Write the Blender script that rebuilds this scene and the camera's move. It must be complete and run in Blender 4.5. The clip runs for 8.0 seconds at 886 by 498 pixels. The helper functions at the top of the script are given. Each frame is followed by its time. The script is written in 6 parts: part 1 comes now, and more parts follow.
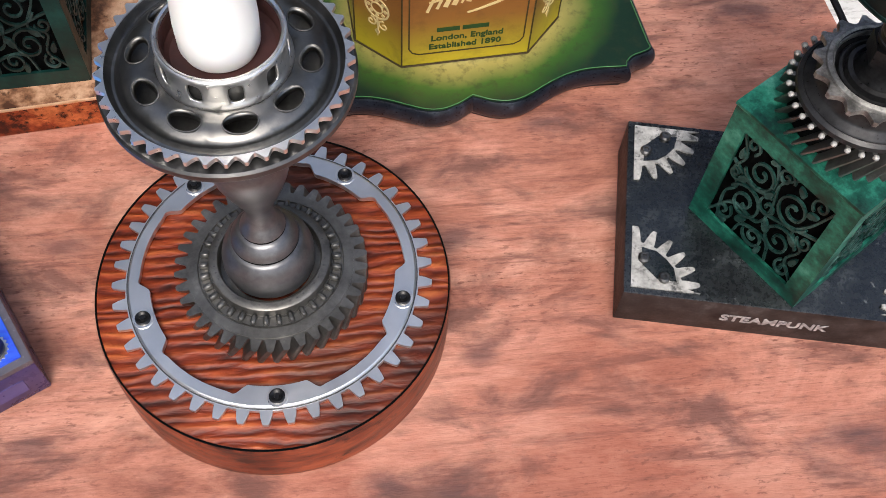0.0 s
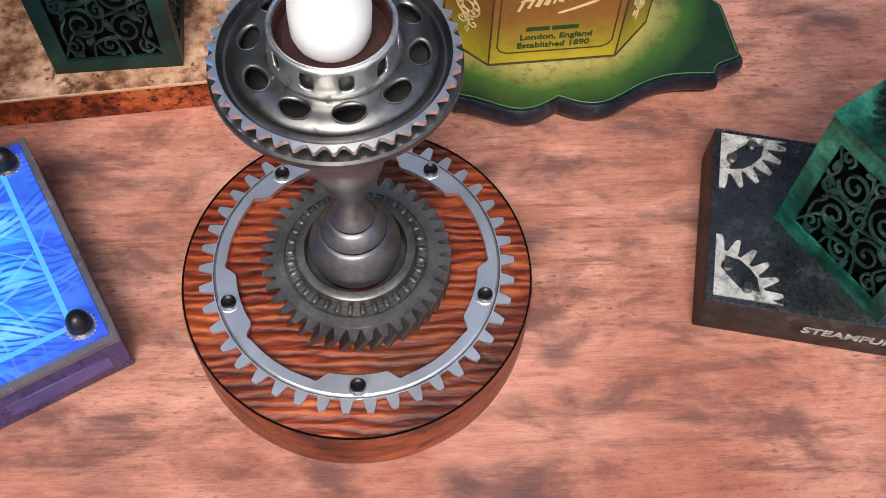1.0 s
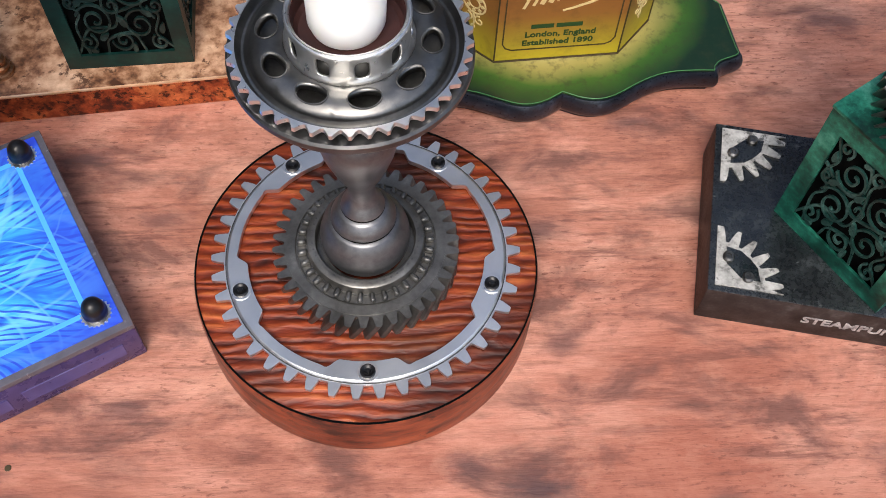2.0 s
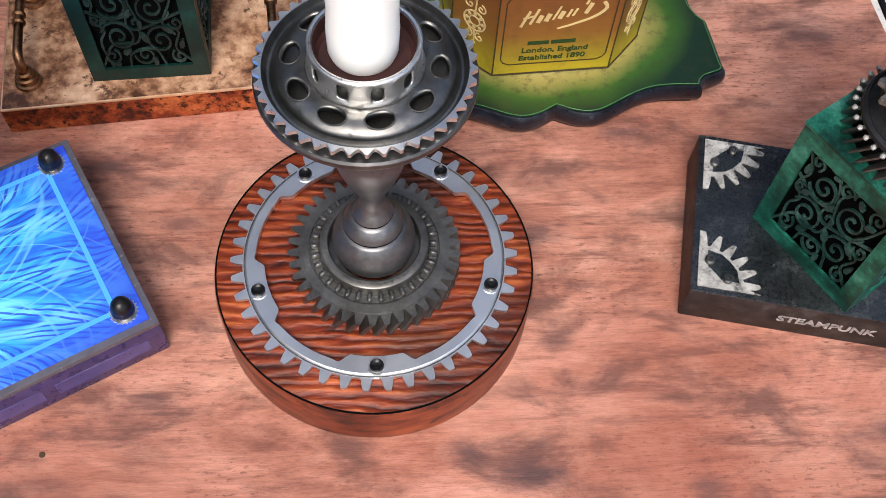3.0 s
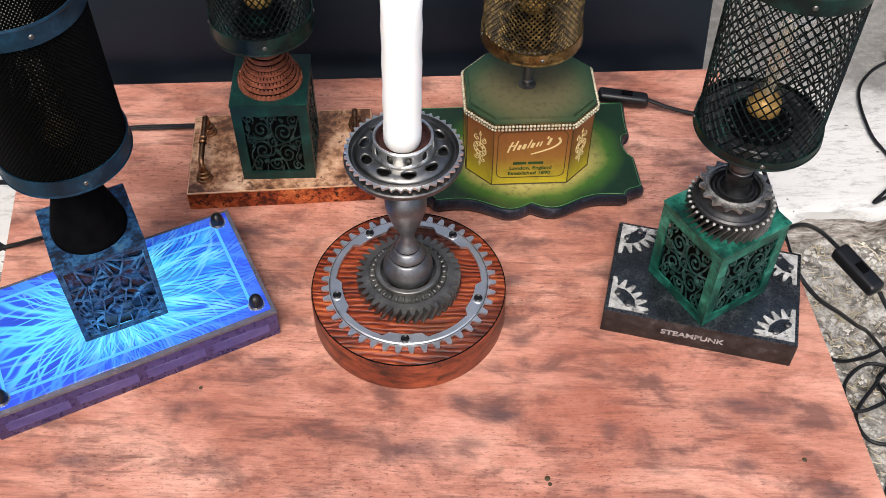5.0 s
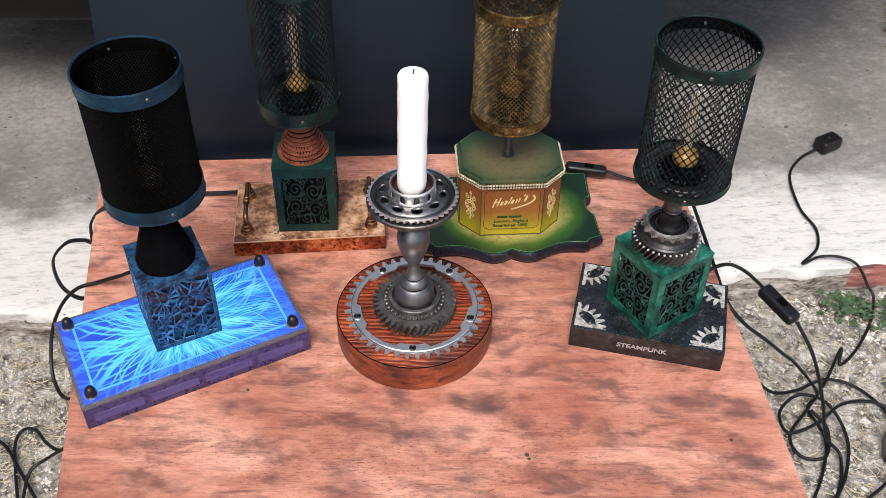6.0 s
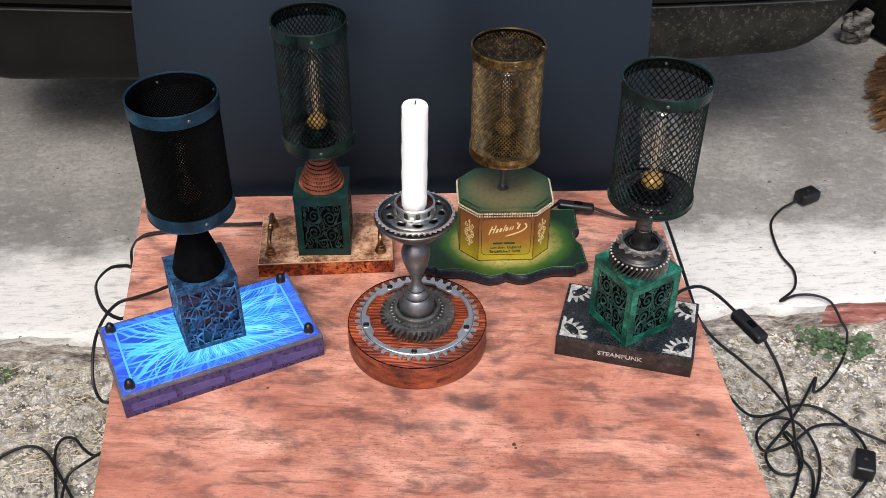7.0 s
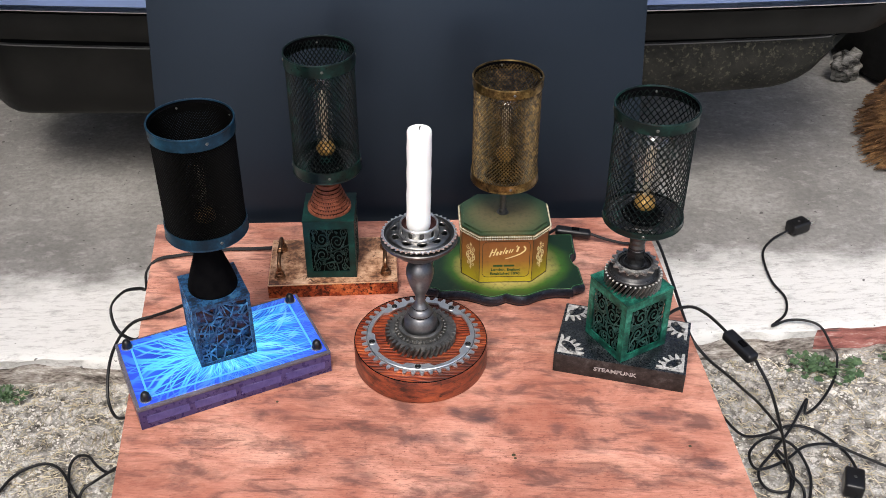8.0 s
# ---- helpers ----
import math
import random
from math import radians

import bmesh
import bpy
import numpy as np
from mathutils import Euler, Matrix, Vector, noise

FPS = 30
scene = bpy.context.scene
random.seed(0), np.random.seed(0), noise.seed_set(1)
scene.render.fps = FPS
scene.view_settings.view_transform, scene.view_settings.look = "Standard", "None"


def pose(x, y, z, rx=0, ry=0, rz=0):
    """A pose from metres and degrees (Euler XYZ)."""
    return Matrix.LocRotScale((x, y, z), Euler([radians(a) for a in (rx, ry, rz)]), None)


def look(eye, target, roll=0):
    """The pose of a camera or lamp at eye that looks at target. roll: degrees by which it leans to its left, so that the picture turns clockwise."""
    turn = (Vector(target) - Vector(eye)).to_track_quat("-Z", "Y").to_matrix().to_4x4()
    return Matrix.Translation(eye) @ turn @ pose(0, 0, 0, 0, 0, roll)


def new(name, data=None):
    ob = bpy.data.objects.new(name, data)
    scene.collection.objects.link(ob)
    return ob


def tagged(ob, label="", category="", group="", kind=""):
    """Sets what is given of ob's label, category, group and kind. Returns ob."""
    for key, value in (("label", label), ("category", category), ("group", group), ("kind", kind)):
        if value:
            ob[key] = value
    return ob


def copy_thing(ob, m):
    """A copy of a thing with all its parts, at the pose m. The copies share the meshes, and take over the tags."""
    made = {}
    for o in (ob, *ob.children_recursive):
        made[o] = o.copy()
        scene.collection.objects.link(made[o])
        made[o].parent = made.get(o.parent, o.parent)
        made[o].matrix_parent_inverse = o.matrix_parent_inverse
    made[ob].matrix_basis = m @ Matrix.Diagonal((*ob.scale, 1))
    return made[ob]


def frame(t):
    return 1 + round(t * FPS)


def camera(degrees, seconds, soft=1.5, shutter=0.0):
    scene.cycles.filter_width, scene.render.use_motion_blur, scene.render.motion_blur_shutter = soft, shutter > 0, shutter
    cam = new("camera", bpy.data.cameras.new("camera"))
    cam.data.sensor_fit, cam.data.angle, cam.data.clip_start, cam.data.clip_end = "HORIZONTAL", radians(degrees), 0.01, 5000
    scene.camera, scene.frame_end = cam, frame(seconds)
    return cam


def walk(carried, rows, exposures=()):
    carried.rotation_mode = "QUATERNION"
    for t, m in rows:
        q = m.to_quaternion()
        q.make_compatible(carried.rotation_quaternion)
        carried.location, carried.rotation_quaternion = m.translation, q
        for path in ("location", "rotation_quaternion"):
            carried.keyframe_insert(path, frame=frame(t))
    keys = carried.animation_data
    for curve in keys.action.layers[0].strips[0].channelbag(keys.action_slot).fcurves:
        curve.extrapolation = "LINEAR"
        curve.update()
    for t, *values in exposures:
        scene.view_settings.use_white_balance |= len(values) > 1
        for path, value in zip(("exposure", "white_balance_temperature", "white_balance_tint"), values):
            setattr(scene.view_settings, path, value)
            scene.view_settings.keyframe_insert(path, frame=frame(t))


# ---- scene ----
EXPOSURES = [(0.0, 0.5), (3.0, 0.5), (4.5, 0.55), (6.0, 0.6), (8.0, 0.6)]
cam = camera(45.86, 8.0, 0.55)
ROWS = [
    (0, (0.0407, -0.2416, 0.4969), (0.0823, -0.0045, 0.0587), 4.43),
    (0.2, (0.0298, -0.2458, 0.4941), (0.0579, -0.0037, 0.0575), 2.66),
    (0.5, (0.0173, -0.2434, 0.4948), (0.0431, -0.0032, 0.0571), 3.58),
    (1, (0.0208, -0.2428, 0.4971), (0.0417, -0.0038, 0.0584), 2.78),
    (1.5, (0.0188, -0.2475, 0.4996), (0.0398, -0.0067, 0.0619), 2.82),
    (2.8, (0.0067, -0.2680, 0.5189), (0.0339, -0.0219, 0.0845), 4.14),
    (3, (0.0058, -0.2716, 0.5399), (0.0333, -0.0314, 0.1022), 4.36),
    (3.5, (0.0299, -0.3424, 0.5885), (0.0372, -0.0737, 0.1670), 1.07),
    (4, (0.0553, -0.4387, 0.6467), (0.0431, -0.1404, 0.2456), -1.32),
    (4.5, (0.0599, -0.5186, 0.7135), (0.0464, -0.2048, 0.3244), -0.91),
    (4.7, (0.0516, -0.5320, 0.7378), (0.0420, -0.2191, 0.3480), -0.24),
    (5.8, (0.0368, -0.7665, 0.8567), (0.0327, -0.4052, 0.5112), 0.50),
    (6, (0.0346, -0.8035, 0.8828), (0.0329, -0.4398, 0.5397), 0.68),
    (6.5, (0.0436, -0.8765, 0.9228), (0.0393, -0.5004, 0.5933), 0.50),
    (7, (0.0656, -0.9706, 0.9173), (0.0521, -0.5791, 0.6065), 0.09),
    (7.5, (0.0706, -1.0258, 0.9228), (0.0554, -0.6252, 0.6239), 0.02),
    (8, (0.0663, -1.0375, 0.9301), (0.0517, -0.6332, 0.6363), 0.09),
]
walk(cam, [(t, look(eye, aim, roll)) for t, eye, aim, roll in ROWS], EXPOSURES)
# end of the walk

# ---- light ----
world = bpy.data.worlds.new("overcast_sky")
scene.world = world
world.use_nodes = True
wn = world.node_tree
sky = wn.nodes.new("ShaderNodeTexSky")
sky.sky_type = "NISHITA"
sky.sun_disc = False
sky.sun_elevation, sky.sun_rotation = radians(56), radians(189)
sky.air_density, sky.dust_density, sky.ozone_density = 1.0, 4.0, 1.0
wn.nodes["Background"].inputs["Strength"].default_value = 0.145
wn.links.new(sky.outputs["Color"], wn.nodes["Background"].inputs["Color"])

sun_data = bpy.data.lights.new("sun", "SUN")
sun_data.energy, sun_data.angle, sun_data.color = 1.75, radians(26), (1.0, 0.965, 0.92)
sun = new("sun", sun_data)
sun.matrix_world = look((-0.20, -1.30, 2.15), (0, 0, 0))


# ---- materials ----
def node_kit(name):
    m = bpy.data.materials.new(name)
    m.use_nodes = True
    nt = m.node_tree
    bsdf = nt.nodes["Principled BSDF"]

    def add(kind, **values):
        n = nt.nodes.new("ShaderNode" + kind)
        for key, value in values.items():
            n.inputs[key].default_value = value
        return n

    return m, nt, bsdf, add, nt.links.new


def ramp(add, link, fac, stops):
    r = add("ValToRGB")
    els = r.color_ramp.elements
    while len(els) < len(stops):
        els.new(0.5)
    for el, (at, c) in zip(els, stops):
        el.position = at
        el.color = (*c, 1) if len(c) == 3 else c
    link(fac, r.inputs["Fac"])
    return r.outputs["Color"]


def blend(add, link, fac, a, b, mode="MIX"):
    n = add("Mix")
    n.data_type, n.blend_type = "RGBA", mode
    for value, slot in ((fac, 0), (a, 6), (b, 7)):
        if isinstance(value, (int, float)):
            n.inputs[slot].default_value = value
        elif isinstance(value, tuple):
            n.inputs[slot].default_value = (*value, 1)
        else:
            link(value, n.inputs[slot])
    return n.outputs[2]


def grey(v):
    return (v, v, v)


def surface(name, stops, scale=30.0, fine=6.0, stretch=(1, 1, 1), rough=(0.45, 0.7), metal=0.0, bump=0.15, depth=0.001,
            spots=None, coat=0.0, vary=0.0, spec=0.5):
    """A weathered surface: two scales of noise through a colour ramp, broken gloss, fine relief, and spots of another colour."""
    m, nt, bsdf, add, link = node_kit(name)
    tc, mp = add("TexCoord"), add("Mapping", Scale=stretch)
    link(tc.outputs["Object"], mp.inputs["Vector"])
    a = add("TexNoise", Scale=scale, Detail=6.0, Roughness=0.6)
    b = add("TexNoise", Scale=scale * fine, Detail=5.0, Roughness=0.65)
    for n in (a, b):
        link(mp.outputs["Vector"], n.inputs["Vector"])
    mixed = add("Math")
    mixed.operation = "MULTIPLY_ADD"
    link(b.outputs["Fac"], mixed.inputs[0])
    mixed.inputs[1].default_value = 0.45
    half = add("Math")
    half.operation = "MULTIPLY_ADD"
    link(a.outputs["Fac"], half.inputs[0])
    half.inputs[1].default_value, half.inputs[2].default_value = 1.15, -0.32
    link(half.outputs[0], mixed.inputs[2])
    colour = ramp(add, link, mixed.outputs[0], stops)
    if spots:
        s_colour, s_scale, s_low, s_high = spots
        s = add("TexNoise", Scale=s_scale, Detail=7.0, Roughness=0.7)
        link(tc.outputs["Object"], s.inputs["Vector"])
        colour = blend(add, link, ramp(add, link, s.outputs["Fac"], [(s_low, grey(0)), (s_high, grey(1))]), colour, s_colour)
    if vary:
        info, hsv = add("ObjectInfo"), add("HueSaturation")
        rng = add("MapRange")
        rng.inputs["To Min"].default_value, rng.inputs["To Max"].default_value = 1 - vary, 1 + vary
        link(info.outputs["Random"], rng.inputs["Value"])
        link(rng.outputs["Result"], hsv.inputs["Value"])
        link(colour, hsv.inputs["Color"])
        colour = hsv.outputs["Color"]
    link(colour, bsdf.inputs["Base Color"])
    link(ramp(add, link, b.outputs["Fac"], [(0.3, grey(rough[0])), (0.7, grey(rough[1]))]), bsdf.inputs["Roughness"])
    bsdf.inputs["Metallic"].default_value = metal
    bsdf.inputs["Coat Weight"].default_value = coat
    bsdf.inputs["Specular IOR Level"].default_value = spec
    if bump:
        bp = add("Bump", Strength=bump, Distance=depth)
        link(mixed.outputs[0], bp.inputs["Height"])
        link(bp.outputs["Normal"], bsdf.inputs["Normal"])
    return m


def plain(name, colour, rough=0.5, metal=0.0, **more):
    m, nt, bsdf, add, link = node_kit(name)
    bsdf.inputs["Base Color"].default_value = (*colour, 1)
    bsdf.inputs["Roughness"].default_value, bsdf.inputs["Metallic"].default_value = rough, metal
    for key, value in more.items():
        bsdf.inputs[key.replace("_", " ")].default_value = value
    return m


# soft dark blots in the stain: x, y, half-length, half-width, depth
BLOTS = [(0.296, -0.100, 0.048, 0.017, 0.75), (0.080, -0.113, 0.024, 0.012, 0.85), (0.047, -0.099, 0.015, 0.010, 0.7), (0.012, -0.148, 0.040, 0.015, 0.65), (0.055, -0.141, 0.019, 0.010, 0.6),
         (-0.178, -0.110, 0.032, 0.008, 0.45), (-0.263, -0.164, 0.028, 0.010, 0.7), (0.175, -0.124, 0.013, 0.012, 0.6), (0.283, -0.154, 0.014, 0.009, 0.7), (0.353, -0.177, 0.024, 0.010, 0.95),
         (-0.124, -0.064, 0.017, 0.009, 0.6), (0.293, 0.182, 0.032, 0.014, 0.8), (0.154, 0.105, 0.016, 0.007, 0.6), (0.097, 0.034, 0.018, 0.010, 0.7), (0.100, -0.035, 0.014, 0.010, 0.6),
         (-0.113, 0.046, 0.022, 0.009, 0.6), (-0.158, 0.088, 0.020, 0.008, 0.55), (0.060, -0.200, 0.022, 0.013, 0.55), (-0.054, -0.211, 0.022, 0.013, 0.5)]


def stained_board():
    """Plywood stained red-brown: fine grain and pores along x, soft blots, thin dark lines and worn paler patches."""
    m, nt, bsdf, add, link = node_kit("stained_plywood")
    tc = add("TexCoord")

    def noisy(stretch, detail=5.0, rough=0.6, twist=0.0, shift=0.0):
        mp = add("Mapping", Scale=stretch, Location=(shift, shift * 1.7, 0))
        link(tc.outputs["Object"], mp.inputs["Vector"])
        n = add("TexNoise", Scale=1.0, Detail=detail, Roughness=rough, Distortion=twist)
        link(mp.outputs["Vector"], n.inputs["Vector"])
        return n.outputs["Fac"]

    def mul(a, b):
        return blend(add, link, 1.0, a, b, "MULTIPLY")

    base = ramp(add, link, noisy((6, 15, 1), 9, 0.70, 0.6), [(0.32, (0.222, 0.083, 0.058)), (0.45, (0.402, 0.169, 0.117)), (0.56, (0.556, 0.264, 0.191)), (0.70, (0.710, 0.392, 0.296))])
    grain = ramp(add, link, noisy((48, 420, 1), 6, 0.78), [(0.32, grey(0.55)), (0.47, grey(0.97)), (0.66, grey(1.20))])
    colour = blend(add, link, 0.8, base, grain, "MULTIPLY")
    pale = ramp(add, link, noisy((7, 14, 1), 8, 0.74, 0.3, 3.1), [(0.50, grey(0)), (0.68, grey(0.75))])
    colour = blend(add, link, pale, colour, (0.71, 0.392, 0.288))
    red = ramp(add, link, noisy((3.1, 5.4, 1), 5, 0.6, 0.2, 8.3), [(0.46, grey(0)), (0.70, grey(0.62))])
    colour = blend(add, link, red, colour, (0.345, 0.108, 0.068))
    lines = mul(ramp(add, link, noisy((15, 130, 1), 6, 0.66, 0.3, 1.3), [(0.53, grey(0)), (0.64, grey(0.70))]), ramp(add, link, noisy((5, 8, 1), 3, 0.5, 0.0, 4.4), [(0.38, grey(0.2)), (0.56, grey(1))]))
    colour = blend(add, link, lines, colour, (0.150, 0.062, 0.050))
    smudge = ramp(add, link, noisy((17, 33, 1), 7, 0.62, 0.4, 5.9), [(0.50, grey(0)), (0.64, grey(0.74))])
    colour = blend(add, link, smudge, colour, (0.112, 0.056, 0.049))
    # the blots, each an oval with a frayed rim
    fray = add("TexNoise", Scale=1.0, Detail=5.0, Roughness=0.65)
    fray_map = add("Mapping", Scale=(45, 110, 1))
    link(tc.outputs["Object"], fray_map.inputs["Vector"])
    link(fray_map.outputs["Vector"], fray.inputs["Vector"])
    total = None
    for x, y, rx, ry, depth in BLOTS:
        mp = add("Mapping", Scale=(1 / rx, 1 / ry, 0), Location=(-x / rx, -y / ry, 0))
        link(tc.outputs["Object"], mp.inputs["Vector"])
        far = add("VectorMath")
        far.operation = "LENGTH"
        link(mp.outputs["Vector"], far.inputs[0])
        edge = add("Math")
        edge.operation = "MULTIPLY_ADD"
        link(fray.outputs["Fac"], edge.inputs[0])
        edge.inputs[1].default_value = 1.7
        link(far.outputs["Value"], edge.inputs[2])
        spot = add("MapRange")
        spot.interpolation_type = "SMOOTHSTEP"
        for key, value in (("From Min", 0.85), ("From Max", 2.05), ("To Min", depth), ("To Max", 0.0)):
            spot.inputs[key].default_value = value
        link(edge.outputs[0], spot.inputs["Value"])
        if total is None:
            total = spot.outputs["Result"]
        else:
            top = add("Math")
            top.operation = "MAXIMUM"
            link(total, top.inputs[0])
            link(spot.outputs["Result"], top.inputs[1])
            total = top.outputs[0]
    colour = blend(add, link, total, colour, (0.085, 0.052, 0.054))
    pores = mul(ramp(add, link, noisy((150, 420, 1), 3, 0.65, 0.0, 2.2), [(0.56, grey(0)), (0.66, grey(0.8))]), ramp(add, link, noisy((6, 9, 1), 4, 0.6, 0.0, 6.6), [(0.42, grey(0.15)), (0.60, grey(1))]))
    colour = blend(add, link, pores, colour, (0.155, 0.060, 0.045))
    link(colour, bsdf.inputs["Base Color"])
    link(ramp(add, link, noisy((30, 50, 1), 5), [(0.3, grey(0.45)), (0.7, grey(0.65))]), bsdf.inputs["Roughness"])
    bsdf.inputs["Specular IOR Level"].default_value = 0.14
    bp = add("Bump", Strength=0.6, Distance=0.0009)
    link(noisy((46, 380, 1), 6, 0.78), bp.inputs["Height"])
    link(bp.outputs["Normal"], bsdf.inputs["Normal"])
    return m


def brushed_wood():
    """Scorched and brushed pine, varnished red-brown: dark sunk rings run across between raised ribs."""
    m, nt, bsdf, add, link = node_kit("burnt_pine")
    tc, mp = add("TexCoord"), add("Mapping", Scale=(0.32, 1.0, 1.0), Rotation=(0, 0, radians(4)))
    link(tc.outputs["Object"], mp.inputs["Vector"])
    w = add("TexWave", Scale=58.0, Distortion=11.0, Detail=4.0)
    w.inputs["Detail Scale"].default_value, w.inputs["Detail Roughness"].default_value = 0.7, 0.6
    w.bands_direction = "Y"
    link(mp.outputs["Vector"], w.inputs["Vector"])
    blot = add("Mapping", Scale=(22, 60, 20))
    link(tc.outputs["Object"], blot.inputs["Vector"])
    n = add("TexNoise", Scale=1.0, Detail=5.0, Roughness=0.6, Distortion=0.6)
    link(blot.outputs["Vector"], n.inputs["Vector"])
    fine = add("Mapping", Scale=(70, 420, 50))
    link(tc.outputs["Object"], fine.inputs["Vector"])
    fibre = add("TexNoise", Scale=1.0, Detail=4.0, Roughness=0.65)
    link(fine.outputs["Vector"], fibre.inputs["Vector"])
    mix = add("Math")
    mix.operation = "MULTIPLY_ADD"
    link(w.outputs["Fac"], mix.inputs[0])
    mix.inputs[1].default_value = 0.30
    link(n.outputs["Fac"], mix.inputs[2])
    rings = ramp(add, link, mix.outputs[0], [(0.34, (0.022, 0.006, 0.004)), (0.47, (0.095, 0.015, 0.007)), (0.60, (0.190, 0.028, 0.009)), (0.78, (0.285, 0.052, 0.015)), (0.95, (0.46, 0.120, 0.036))])
    colour = blend(add, link, 0.6, rings, ramp(add, link, fibre.outputs["Fac"], [(0.35, grey(0.45)), (0.65, grey(1.25))]), "MULTIPLY")
    burn = add("TexNoise", Scale=13.0, Detail=4.0)
    link(tc.outputs["Object"], burn.inputs["Vector"])
    colour = blend(add, link, ramp(add, link, burn.outputs["Fac"], [(0.48, grey(0)), (0.66, grey(0.8))]), colour, (0.028, 0.009, 0.006))
    link(colour, bsdf.inputs["Base Color"])
    bsdf.inputs["Roughness"].default_value = 0.46
    bsdf.inputs["Specular IOR Level"].default_value = 0.30
    bp = add("Bump", Strength=0.8, Distance=0.0026)
    link(mix.outputs[0], bp.inputs["Height"])
    link(bp.outputs["Normal"], bsdf.inputs["Normal"])
    return m


def slab_concrete():
    """Old concrete, painted white along its front edge; the paint is worn and brushed on unevenly."""
    m, nt, bsdf, add, link = node_kit("old_concrete")
    tc, sep = add("TexCoord"), add("SeparateXYZ")
    link(tc.outputs["Object"], sep.inputs[0])

    def noisy(scale, detail=6.0, rough=0.65, stretch=(1, 1, 1)):
        mp = add("Mapping", Scale=stretch)
        link(tc.outputs["Object"], mp.inputs["Vector"])
        n = add("TexNoise", Scale=scale, Detail=detail, Roughness=rough)
        link(mp.outputs["Vector"], n.inputs["Vector"])
        return n.outputs["Fac"]

    grit = noisy(95)
    colour = ramp(add, link, noisy(3.5, 8, 0.68), [(0.28, (0.115, 0.111, 0.104)), (0.5, (0.208, 0.201, 0.189)), (0.72, (0.32, 0.311, 0.295))])
    colour = blend(add, link, ramp(add, link, grit, [(0.35, grey(0.55)), (0.58, grey(0.0))]), colour, (0.11, 0.105, 0.10))
    scuff = ramp(add, link, noisy(26, 8, 0.75, (1, 1.6, 1)), [(0.53, grey(0)), (0.66, grey(0.5))])
    colour = blend(add, link, scuff, colour, (0.38, 0.37, 0.35))
    pits = ramp(add, link, noisy(40, 3, 0.5), [(0.73, grey(0)), (0.76, grey(0.8))])
    colour = blend(add, link, pits, colour, (0.07, 0.065, 0.06))
    wobble = add("Math")
    wobble.operation = "MULTIPLY_ADD"
    link(noisy(7, 9, 0.75, (1, 1.5, 1)), wobble.inputs[0])
    wobble.inputs[1].default_value = 0.22
    link(sep.outputs["Y"], wobble.inputs[2])
    paint = ramp(add, link, wobble.outputs[0], [(0.275, grey(1)), (0.355, grey(0))])
    chips = ramp(add, link, noisy(48, 8, 0.82, (0.5, 1.6, 1)), [(0.37, grey(0.42)), (0.49, grey(1.0))])
    colour = blend(add, link, blend(add, link, 1.0, paint, chips, "MULTIPLY"), colour, (0.59, 0.582, 0.56))
    crack = ramp(add, link, noisy(9, 9, 0.72, (1, 14, 1)), [(0.585, grey(0)), (0.62, grey(0.42)), (0.66, grey(0.0))])
    colour = blend(add, link, blend(add, link, 1.0, crack, paint, "MULTIPLY"), colour, (0.20, 0.19, 0.175))
    dots = ramp(add, link, noisy(75, 2, 0.4), [(0.735, grey(0)), (0.755, grey(0.85))])
    colour = blend(add, link, dots, colour, (0.05, 0.047, 0.043))
    link(colour, bsdf.inputs["Base Color"])
    bsdf.inputs["Roughness"].default_value = 0.85
    bp = add("Bump", Strength=0.4, Distance=0.003)
    link(noisy(60, 8, 0.75, (0.7, 1.8, 1)), bp.inputs["Height"])
    link(bp.outputs["Normal"], bsdf.inputs["Normal"])
    return m


